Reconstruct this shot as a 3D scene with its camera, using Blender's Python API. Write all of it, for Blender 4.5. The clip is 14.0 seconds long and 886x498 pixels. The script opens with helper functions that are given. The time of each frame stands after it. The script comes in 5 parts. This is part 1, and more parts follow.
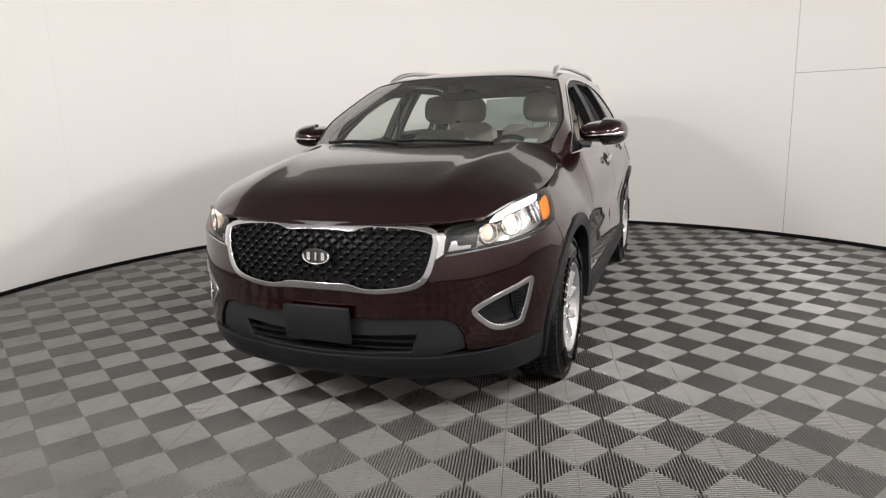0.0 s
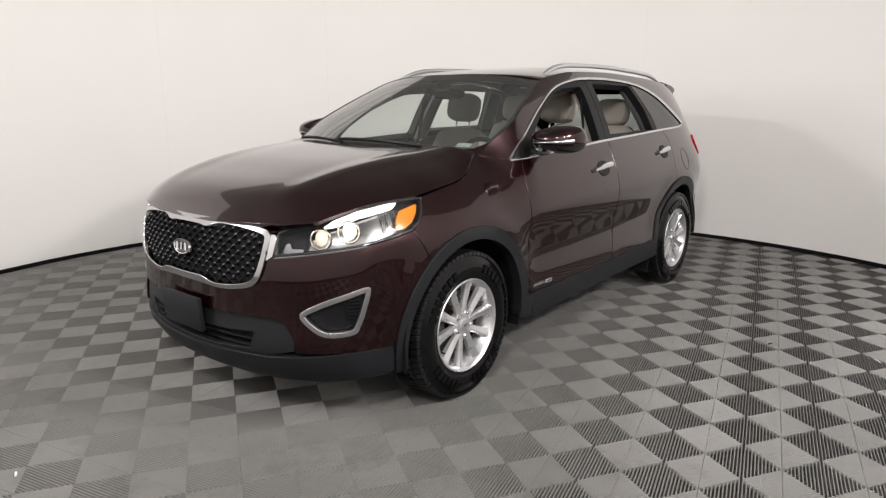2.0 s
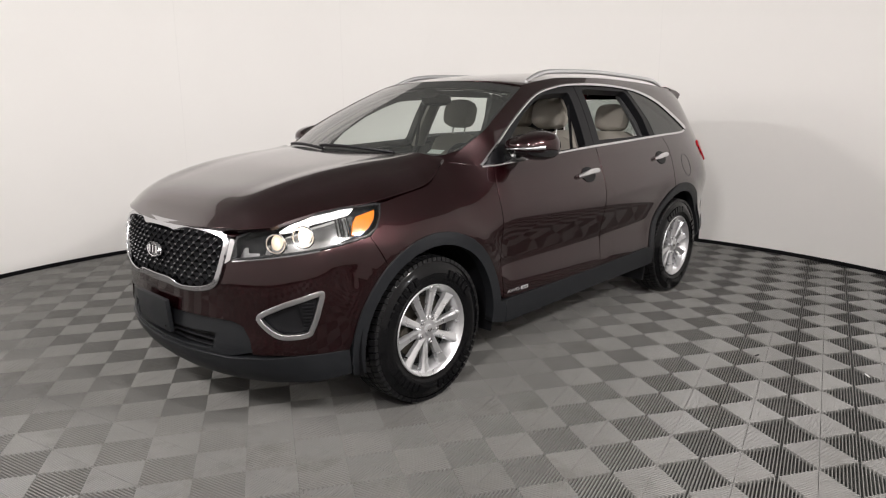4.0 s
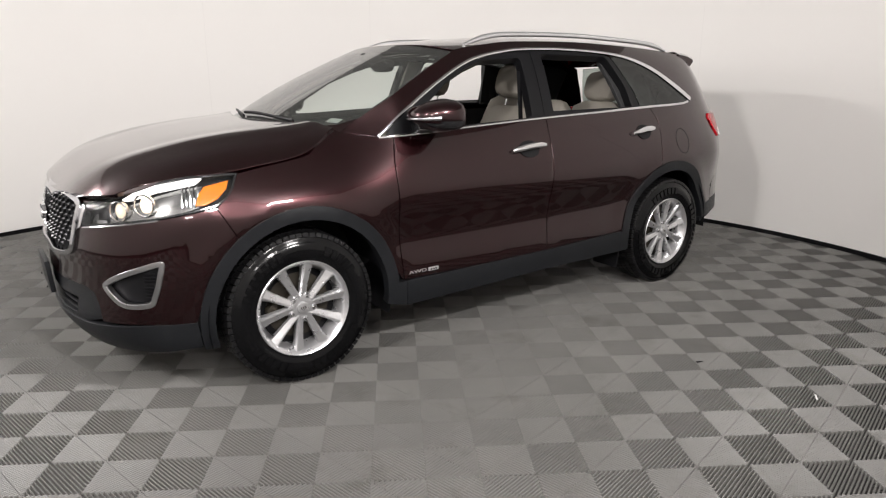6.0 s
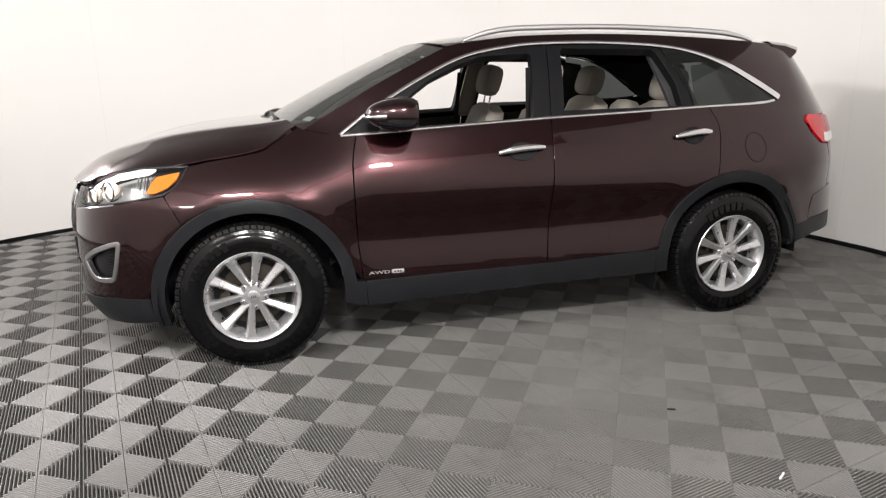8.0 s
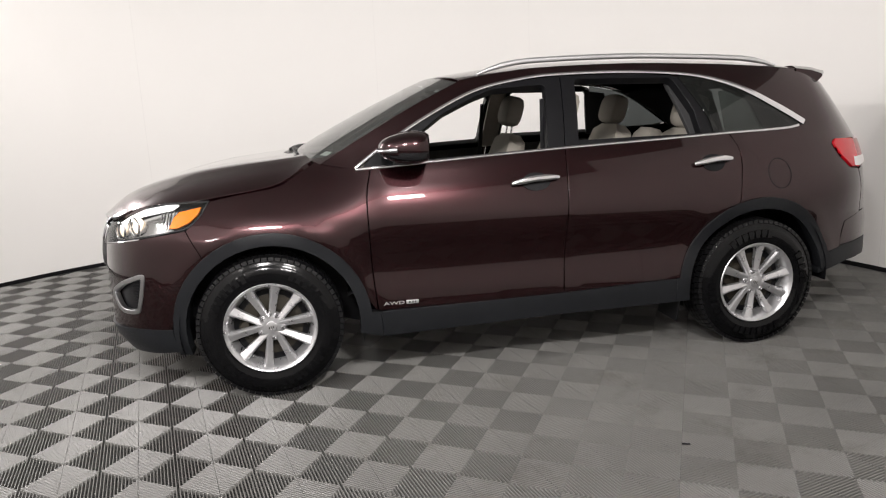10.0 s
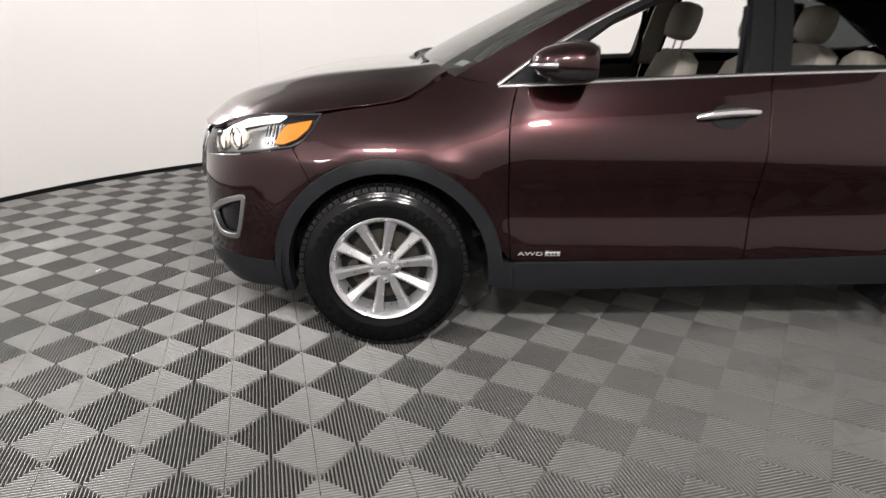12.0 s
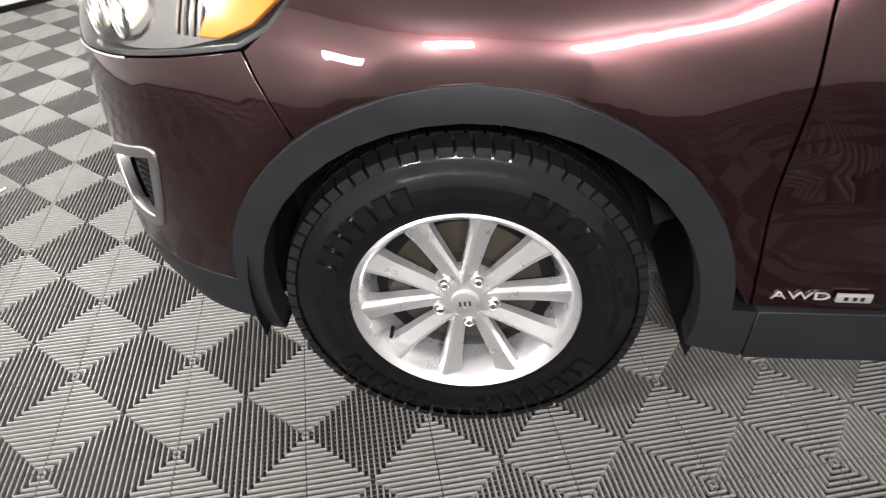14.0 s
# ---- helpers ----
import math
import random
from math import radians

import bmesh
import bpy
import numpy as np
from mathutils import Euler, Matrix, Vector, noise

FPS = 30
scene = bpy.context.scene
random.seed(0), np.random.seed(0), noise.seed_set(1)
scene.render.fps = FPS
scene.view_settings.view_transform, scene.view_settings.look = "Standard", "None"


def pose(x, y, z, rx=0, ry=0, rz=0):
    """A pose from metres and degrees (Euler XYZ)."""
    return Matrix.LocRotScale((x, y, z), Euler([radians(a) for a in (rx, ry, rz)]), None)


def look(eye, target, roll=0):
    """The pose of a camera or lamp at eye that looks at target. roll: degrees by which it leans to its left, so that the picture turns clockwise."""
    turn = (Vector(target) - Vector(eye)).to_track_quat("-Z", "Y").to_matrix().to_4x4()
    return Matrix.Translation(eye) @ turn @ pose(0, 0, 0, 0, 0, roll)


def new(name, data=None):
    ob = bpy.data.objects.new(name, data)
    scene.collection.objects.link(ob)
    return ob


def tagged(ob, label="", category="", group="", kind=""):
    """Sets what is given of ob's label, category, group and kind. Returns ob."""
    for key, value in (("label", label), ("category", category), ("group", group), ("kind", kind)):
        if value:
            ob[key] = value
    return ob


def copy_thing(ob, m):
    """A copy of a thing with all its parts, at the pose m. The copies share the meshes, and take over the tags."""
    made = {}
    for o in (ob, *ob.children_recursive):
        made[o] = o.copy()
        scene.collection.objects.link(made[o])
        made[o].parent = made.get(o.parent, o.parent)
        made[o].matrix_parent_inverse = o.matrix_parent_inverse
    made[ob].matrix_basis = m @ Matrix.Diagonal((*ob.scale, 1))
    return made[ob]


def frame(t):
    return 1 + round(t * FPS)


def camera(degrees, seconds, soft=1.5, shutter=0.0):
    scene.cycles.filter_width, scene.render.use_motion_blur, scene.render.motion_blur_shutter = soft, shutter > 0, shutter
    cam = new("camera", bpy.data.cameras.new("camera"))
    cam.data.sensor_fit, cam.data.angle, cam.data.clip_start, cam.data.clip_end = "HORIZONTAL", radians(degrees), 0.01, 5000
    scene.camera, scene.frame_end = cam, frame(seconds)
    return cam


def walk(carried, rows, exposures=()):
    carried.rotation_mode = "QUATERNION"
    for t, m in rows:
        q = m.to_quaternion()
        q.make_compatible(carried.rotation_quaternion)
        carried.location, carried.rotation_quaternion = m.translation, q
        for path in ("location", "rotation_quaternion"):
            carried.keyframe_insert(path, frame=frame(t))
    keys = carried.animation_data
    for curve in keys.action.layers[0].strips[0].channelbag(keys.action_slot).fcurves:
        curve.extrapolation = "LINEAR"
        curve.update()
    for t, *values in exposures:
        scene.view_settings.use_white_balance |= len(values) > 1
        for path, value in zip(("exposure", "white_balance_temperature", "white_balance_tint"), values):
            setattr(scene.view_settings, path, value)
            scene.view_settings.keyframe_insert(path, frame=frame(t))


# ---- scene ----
import mathutils.geometry

cam = camera(67.9, 14.0, soft=1.15, shutter=0.3)
PATH = [
    (0, (-3.239, -1.468, 1.361), (-1.413, -0.765, 0.948), -1.7),
    (0.5, (-3.018, -1.799, 1.37), (-1.263, -0.948, 0.925), -1.6),
    (1, (-2.849, -2.176, 1.382), (-1.19, -1.149, 0.943), -1.4),
    (1.5, (-2.589, -2.457, 1.375), (-1.025, -1.292, 0.928), -0.7),
    (2, (-2.384, -2.732, 1.404), (-0.88, -1.488, 0.967), -0.1),
    (2.5, (-2.234, -2.943, 1.44), (-0.796, -1.612, 1.039), -0.0),
    (2.7, (-2.215, -2.98, 1.45), (-0.786, -1.642, 1.043), -0.2),
    (4.8, (-1.976, -3.125, 1.397), (-0.59, -1.752, 0.956), -0.4),
    (5, (-1.832, -3.206, 1.403), (-0.486, -1.797, 0.953), -0.1),
    (5.5, (-1.509, -3.375, 1.396), (-0.261, -1.892, 0.904), -0.3),
    (6, (-1.142, -3.621, 1.4), (-0.021, -2.045, 0.889), -0.1),
    (6.5, (-0.741, -3.766, 1.383), (0.231, -2.099, 0.859), 0.1),
    (7, (-0.36, -3.958, 1.365), (0.403, -2.187, 0.835), 0.0),
    (7.5, (-0.037, -3.997, 1.332), (0.562, -2.168, 0.791), -0.5),
    (8, (0.139, -4.076, 1.35), (0.62, -2.198, 0.86), -1.0),
    (8.5, (0.229, -4.132, 1.373), (0.644, -2.223, 0.946), -1.7),
    (9, (0.247, -4.142, 1.363), (0.617, -2.217, 0.965), -2.4),
    (11.3, (0.368, -4.055, 1.362), (0.641, -2.125, 0.913), -0.3),
    (11.5, (0.275, -3.955, 1.357), (0.509, -2.027, 0.878), 1.0),
    (12, (0.18, -3.515, 1.357), (0.231, -1.627, 0.699), 0.5),
    (12.5, (0.159, -3.147, 1.301), (0.123, -1.334, 0.459), 0.6),
    (13, (0.108, -2.648, 1.277), (-0.018, -0.88, 0.35), 0.9),
    (13.1, (0.098, -2.554, 1.28), (-0.047, -0.808, 0.314), 0.4),
    (13.5, (0.021, -2.2, 1.288), (-0.082, -0.523, 0.204), -0.9),
    (14, (0.028, -1.87, 1.249), (-0.086, -0.293, 0.024), -0.9),
]
walk(cam, [(t, look(eye, target, roll)) for t, eye, target, roll in PATH],
     exposures=[(0, 0.51), (2.5, 0.50), (5.0, 0.47), (6.6, 0.56), (7.5, 0.68), (8.1, 0.70), (8.6, 0.56), (9.2, 0.51), (11.3, 0.55), (12.0, 0.62), (12.6, 1.12), (14.0, 1.32)])

# ---- light ----
world = bpy.data.worlds.new("studio_dark")
world.use_nodes = True
world.node_tree.nodes["Background"].inputs[0].default_value = (0.9, 0.95, 1.0, 1)
world.node_tree.nodes["Background"].inputs[1].default_value = 0.03
scene.world = world
scene.view_settings.exposure = 0.0

ROOM = (0.55, -0.40)      # centre of the round booth
RADIUS, WALL_TOP = 4.10, 3.3


def area_lamp(name, eye, target, sx, sy, watts, colour=(1, 0.958, 0.945)):
    data = bpy.data.lights.new(name, "AREA")
    data.shape, data.size, data.size_y, data.energy, data.color = "RECTANGLE", sx, sy, watts, colour
    ob = new(name, data)
    ob.matrix_world = look(eye, target)
    return ob


# unseen lamps by the booth's wall, aimed at the car's front half: high on the driver's side, high and lower in front of
# the car; those at 212 and 240 are added as fill
for turn, high, watts, sx, sy, drop, ax_, ay_ in ((277, 3.0, 88, 0.60, 0.22, 1.2, -0.3, -0.4), (255, 2.9, 66, 0.50, 0.22, 1.7, -0.8, -0.4), (212, 2.9, 64, 0.5, 0.22, 1.2, 0.7, -0.4),
                                                  (150, 3.0, 50, 0.5, 0.22, 1.8, 0.5, -0.4), (155, 2.05, 30, 0.9, 0.6, 1.0, 0.5, -0.4), (240, 2.1, 12, 0.4, 0.2, 0.8, -0.8, -0.4)):
    a = radians(turn)
    px, py = ROOM[0] + 4.03 * math.cos(a), ROOM[1] + 4.03 * math.sin(a)
    area_lamp("unseen_light", (px, py, high), (ax_, ay_, high - drop), sx, sy, watts)

# ---- materials ----


def nodes_of(name):
    m = bpy.data.materials.new(name)
    m.use_nodes = True
    return m, m.node_tree.nodes, m.node_tree.links, m.node_tree.nodes["Principled BSDF"]


def plain(name, colour, rough=0.5, metal=0.0, coat=0.0, vary=0.15, scale=8.0, bump=0.0, bump_scale=120.0, spec=0.5, emit=0.0, rough_vary=0.1):
    """A surface with large-scale and fine variation in colour and gloss, and fine relief."""
    m, n, l, b = nodes_of(name)
    b.inputs["Roughness"].default_value = rough
    b.inputs["Metallic"].default_value = metal
    b.inputs["Coat Weight"].default_value = coat
    b.inputs["Coat Roughness"].default_value = 0.03
    b.inputs["Specular IOR Level"].default_value = spec
    co = n.new("ShaderNodeTexCoord")
    big = n.new("ShaderNodeTexNoise")
    big.inputs["Scale"].default_value = scale
    big.inputs["Detail"].default_value = 6
    l.new(co.outputs["Object"], big.inputs["Vector"])
    mix = n.new("ShaderNodeMix")
    mix.data_type = "RGBA"
    mix.inputs[6].default_value = (*[c * (1 - vary) for c in colour], 1)
    mix.inputs[7].default_value = (*[min(1, c * (1 + vary)) for c in colour], 1)
    l.new(big.outputs["Fac"], mix.inputs[0])
    l.new(mix.outputs[2], b.inputs["Base Color"])
    rr = n.new("ShaderNodeMapRange")
    rr.inputs[3].default_value = max(0, rough * (1 - rough_vary))
    rr.inputs[4].default_value = min(1, rough * (1 + rough_vary))
    l.new(big.outputs["Fac"], rr.inputs[0])
    l.new(rr.outputs[0], b.inputs["Roughness"])
    if bump:
        fine = n.new("ShaderNodeTexNoise")
        fine.inputs["Scale"].default_value = bump_scale
        fine.inputs["Detail"].default_value = 4
        l.new(co.outputs["Object"], fine.inputs["Vector"])
        bp = n.new("ShaderNodeBump")
        bp.inputs["Strength"].default_value = bump
        bp.inputs["Distance"].default_value = 0.002
        l.new(fine.outputs["Fac"], bp.inputs["Height"])
        l.new(bp.outputs["Normal"], b.inputs["Normal"])
    if emit:
        b.inputs["Emission Color"].default_value = (*colour, 1)
        b.inputs["Emission Strength"].default_value = emit
    return m


def car_paint():
    m, n, l, b = nodes_of("burgundy_metallic_paint")
    b.inputs["Metallic"].default_value = 0.8
    b.inputs["Roughness"].default_value = 0.235
    b.inputs["Coat Weight"].default_value = 1.0
    b.inputs["Coat IOR"].default_value = 1.46
    co = n.new("ShaderNodeTexCoord")
    fl = n.new("ShaderNodeTexVoronoi")
    fl.inputs["Scale"].default_value = 900
    l.new(co.outputs["Object"], fl.inputs["Vector"])
    mix = n.new("ShaderNodeMix")
    mix.data_type = "RGBA"
    mix.inputs[6].default_value = (0.0072, 0.0010, 0.0017, 1)
    mix.inputs[7].default_value = (0.0300, 0.0032, 0.0050, 1)
    l.new(fl.outputs["Color"], mix.inputs[0])
    l.new(mix.outputs[2], b.inputs["Base Color"])
    haze = n.new("ShaderNodeTexNoise")
    haze.inputs["Scale"].default_value = 3
    haze.inputs["Detail"].default_value = 5
    l.new(co.outputs["Object"], haze.inputs["Vector"])
    rr = n.new("ShaderNodeMapRange")
    rr.inputs[3].default_value, rr.inputs[4].default_value = 0.01, 0.05
    l.new(haze.outputs["Fac"], rr.inputs[0])
    l.new(rr.outputs[0], b.inputs["Coat Roughness"])
    return m


def glass(name, tint, rough=0.0, ior=1.6, haze=0.0):
    """A thin pane: clear or tinted, with a mirror's sheen on top."""
    m, n, l, b = nodes_of(name)
    n.remove(b)
    out = n["Material Output"]
    tr = n.new("ShaderNodeBsdfTransparent")
    tr.inputs[0].default_value = (*tint, 1)
    gl = n.new("ShaderNodeBsdfGlossy")
    gl.inputs["Roughness"].default_value = rough
    fr = n.new("ShaderNodeFresnel")
    fr.inputs["IOR"].default_value = ior
    mx = n.new("ShaderNodeMixShader")
    # both faces of the pane reflect: 2 f / (1 + f)
    twice, plus, both = n.new("ShaderNodeMath"), n.new("ShaderNodeMath"), n.new("ShaderNodeMath")
    twice.operation, plus.operation, both.operation = "MULTIPLY", "ADD", "DIVIDE"
    twice.inputs[1].default_value, plus.inputs[1].default_value = 2.0, 1.0
    l.new(fr.outputs[0], twice.inputs[0])
    l.new(fr.outputs[0], plus.inputs[0])
    l.new(twice.outputs[0], both.inputs[0])
    l.new(plus.outputs[0], both.inputs[1])
    l.new(both.outputs[0], mx.inputs[0])
    l.new(tr.outputs[0], mx.inputs[1])
    l.new(gl.outputs[0], mx.inputs[2])
    # pale diffuse haze mixed over the pane, standing in for reflected light
    film = n.new("ShaderNodeBsdfDiffuse")
    film.inputs[0].default_value = (0.62, 0.66, 0.62, 1)
    co = n.new("ShaderNodeTexCoord")
    sm = n.new("ShaderNodeTexNoise")
    sm.inputs["Scale"].default_value, sm.inputs["Detail"].default_value = 5, 6
    l.new(co.outputs["Object"], sm.inputs["Vector"])
    amount = n.new("ShaderNodeMapRange")
    amount.inputs[3].default_value, amount.inputs[4].default_value = haze * 0.6, haze * 1.4
    l.new(sm.outputs["Fac"], amount.inputs[0])
    top = n.new("ShaderNodeMixShader")
    l.new(amount.outputs[0], top.inputs[0])
    l.new(mx.outputs[0], top.inputs[1])
    l.new(film.outputs[0], top.inputs[2])
    l.new(top.outputs[0], out.inputs[0])
    return m


def wall_white():
    m, n, l, b = nodes_of("white_wall_paint")
    b.inputs["Roughness"].default_value = 0.6
    co = n.new("ShaderNodeTexCoord")
    a = n.new("ShaderNodeTexNoise")
    a.inputs["Scale"].default_value, a.inputs["Detail"].default_value = 0.6, 5
    l.new(co.outputs["Object"], a.inputs["Vector"])
    mix = n.new("ShaderNodeMix")
    mix.data_type = "RGBA"
    mix.inputs[6].default_value, mix.inputs[7].default_value = (0.84, 0.82, 0.795, 1), (0.90, 0.885, 0.86, 1)
    l.new(a.outputs["Fac"], mix.inputs[0])
    l.new(mix.outputs[2], b.inputs["Base Color"])
    f = n.new("ShaderNodeTexNoise")
    f.inputs["Scale"].default_value, f.inputs["Detail"].default_value = 90, 3
    l.new(co.outputs["Object"], f.inputs["Vector"])
    bp = n.new("ShaderNodeBump")
    bp.inputs["Strength"].default_value, bp.inputs["Distance"].default_value = 0.08, 0.002
    l.new(f.outputs["Fac"], bp.inputs["Height"])
    l.new(bp.outputs["Normal"], b.inputs["Normal"])
    return m


def tile_plastic():
    m, n, l, b = nodes_of("grey_tile_plastic")
    co = n.new("ShaderNodeTexCoord")
    geo = n.new("ShaderNodeNewGeometry")
    info = n.new("ShaderNodeObjectInfo")
    a = n.new("ShaderNodeTexNoise")
    a.inputs["Scale"].default_value, a.inputs["Detail"].default_value = 1.6, 8
    l.new(geo.outputs["Position"], a.inputs["Vector"])
    mix = n.new("ShaderNodeMix")
    mix.data_type = "RGBA"
    mix.inputs[6].default_value, mix.inputs[7].default_value = (0.118, 0.116, 0.110, 1), (0.220, 0.216, 0.205, 1)
    l.new(a.outputs["Fac"], mix.inputs[0])
    hsv = n.new("ShaderNodeHueSaturation")
    mr = n.new("ShaderNodeMapRange")
    mr.inputs[3].default_value, mr.inputs[4].default_value = 0.93, 1.07
    l.new(info.outputs["Random"], mr.inputs[0])
    l.new(mr.outputs[0], hsv.inputs["Value"])
    l.new(mix.outputs[2], hsv.inputs["Color"])
    # patches of ingrained dirt
    d = n.new("ShaderNodeTexNoise")
    d.inputs["Scale"].default_value, d.inputs["Detail"].default_value, d.inputs["Roughness"].default_value = 3.3, 9, 0.72
    l.new(geo.outputs["Position"], d.inputs["Vector"])
    dr = n.new("ShaderNodeMapRange")
    dr.inputs[1].default_value, dr.inputs[2].default_value, dr.inputs[3].default_value, dr.inputs[4].default_value = 0.54, 0.72, 0.0, 0.55
    l.new(d.outputs["Fac"], dr.inputs[0])
    dirt = n.new("ShaderNodeMix")
    dirt.data_type = "RGBA"
    dirt.inputs[7].default_value = (0.070, 0.066, 0.054, 1)
    l.new(dr.outputs[0], dirt.inputs[0])
    l.new(hsv.outputs[0], dirt.inputs[6])
    l.new(dirt.outputs[2], b.inputs["Base Color"])
    b.inputs["Roughness"].default_value = 0.36
    return m


PAINT = car_paint()
WALL = wall_white()
TILE = tile_plastic()
# base under the ribs, near black: the gaps' shade is in its colour
TILE_GAP_SHADE = plain("shaded_tile_base", (0.012, 0.012, 0.011), 0.8)
CEIL = plain("grey_ceiling_paint", (0.27, 0.27, 0.265), 0.8)
SEAM = plain("wall_joint", (0.78, 0.765, 0.74), 0.7)
DOORGAP = plain("door_gap", (0.36, 0.35, 0.34), 0.7)
BLACK = plain("black_trim", (0.006, 0.006, 0.007), 0.42, spec=0.2)
GLOSSY = plain("gloss_black", (0.012, 0.012, 0.013), 0.12, coat=0.6)
CLAD = plain("grained_grey_plastic", (0.0098, 0.0106, 0.0122), 0.42, spec=0.24, bump=0.25, bump_scale=420, vary=0.25, scale=14)
CHROME = plain("chrome", (0.78, 0.78, 0.80), 0.09, metal=1.0, vary=0.04)
DARK_CHROME = plain("dark_chrome", (0.56, 0.56, 0.58), 0.12, metal=1.0, vary=0.05)
SATIN = plain("satin_silver", (0.42, 0.42, 0.43), 0.26, metal=1.0, vary=0.06)
ALLOY = plain("silver_alloy_paint", (0.60, 0.60, 0.61), 0.28, metal=0.8, coat=0.5, vary=0.08, scale=22)
RUBBER = plain("wet_black_rubber", (0.0036, 0.0036, 0.0040), 0.12, spec=0.24, bump=0.30, bump_scale=45, vary=0.4, scale=26, rough_vary=0.8)
TREAD = plain("tread_rubber", (0.006, 0.006, 0.0065), 0.32, spec=0.35, bump=0.3, bump_scale=200, vary=0.3)
IRON = plain("rusty_brake_iron", (0.032, 0.027, 0.019), 0.55, metal=0.25, vary=0.4, scale=30)
FABRIC = plain("beige_seat_fabric", (0.40, 0.37, 0.32), 0.85, bump=0.3, bump_scale=500, vary=0.1)
LINER = plain("dark_interior_plastic", (0.025, 0.025, 0.026), 0.6, bump=0.2, bump_scale=300)
TRIMB = plain("grey_interior_trim", (0.27, 0.25, 0.22), 0.7, bump=0.2, bump_scale=300)
AMBER = plain("amber_lens", (0.66, 0.175, 0.006), 0.18, coat=0.7, vary=0.15, scale=60)
REDLENS = plain("red_lens", (0.50, 0.004, 0.012), 0.2, coat=0.5, vary=0.1, scale=40)
REFLECT = plain("lamp_reflector", (0.30, 0.295, 0.29), 0.16, metal=1.0, vary=0.05)
WHITE = plain("white_plastic", (0.75, 0.75, 0.74), 0.4)
BULB = plain("warm_lamp_glow", (1.0, 0.80, 0.62), 0.3, emit=0.95)
BULB_DIM = plain("dim_lamp_glow", (1.0, 0.74, 0.56), 0.25, emit=0.14)
DRL = plain("white_light_guide", (1.0, 0.98, 0.95), 0.3, emit=0.85)
GLASS = glass("clear_windscreen_glass", (0.87, 0.95, 0.90), ior=1.68, haze=0.025)
MIDTINT = glass("grey_green_tinted_glass", (0.42, 0.47, 0.44), ior=1.33, haze=0.01)
TINT = glass("privacy_glass", (0.09, 0.10, 0.10), ior=1.30, haze=0.012)
LENS = glass("clear_lamp_cover", (0.93, 0.94, 0.95), ior=1.16, haze=0.006)
BEZEL = plain("dark_satin_silver", (0.46, 0.46, 0.47), 0.28, metal=1.0, vary=0.06)
RAIL = plain("brushed_rail_silver", (0.70, 0.70, 0.71), 0.36, metal=0.85, vary=0.06)


# ---- mesh helpers ----


def mesh_object(name, verts, faces, material, parent=None, label="", normals=None, smooth=True):
    me = bpy.data.meshes.new(name)
    me.from_pydata([tuple(map(float, v)) for v in verts], [], [tuple(map(int, f)) for f in faces])
    me.materials.append(material)
    if smooth:
        me.shade_smooth()
        if normals is None:
            me.set_sharp_from_angle(angle=radians(50))
    if normals is not None:
        me.normals_split_custom_set_from_vertices([tuple(map(float, v)) for v in normals])
    ob = new(name, me)
    if parent is not None:
        ob.parent = parent
    if label:
        ob["label"] = label
    return ob


def part(name, bm, material, parent=None, label="", smooth=False):
    """Links a bmesh as one mesh object under a thing or under a part."""
    bmesh.ops.recalc_face_normals(bm, faces=bm.faces)
    me = bpy.data.meshes.new(name)
    bm.to_mesh(me)
    bm.free()
    me.materials.append(material)
    if smooth:
        me.shade_smooth()
        me.set_sharp_from_angle(angle=radians(35))
    ob = new(name, me)
    if parent is not None:
        ob.parent = parent
    if label:
        ob["label"] = label
    return ob


def box(bm, centre, size, m=None, bevel=0.0, seg=2):
    r = bmesh.ops.create_cube(bm, size=1.0)
    mat = Matrix.Translation(centre) @ (m or Matrix()) @ Matrix.Diagonal((*size, 1))
    bmesh.ops.transform(bm, matrix=mat, verts=r["verts"])
    if bevel:
        es = list({e for v in r["verts"] for e in v.link_edges})
        bmesh.ops.bevel(bm, geom=es, offset=bevel, segments=seg, affect="EDGES", profile=0.6)
    return bm


def thing(name, label, category, group="", kind=""):
    return tagged(new(name), label, category, group, kind)


def lathe(profile, n, axis="y"):
    """Verts and faces of a closed-round profile of (along, radius), turned about the axis."""
    vs, fs, k = [], [], len(profile)
    for i in range(n):
        a = 2 * math.pi * i / n
        for w, r in profile:
            vs.append((r * math.cos(a), w, r * math.sin(a)))
    for i in range(n):
        for j in range(k - 1):
            p, q = i * k + j, (i + 1) % n * k + j
            fs.append((p, p + 1, q + 1, q))
    return vs, fs


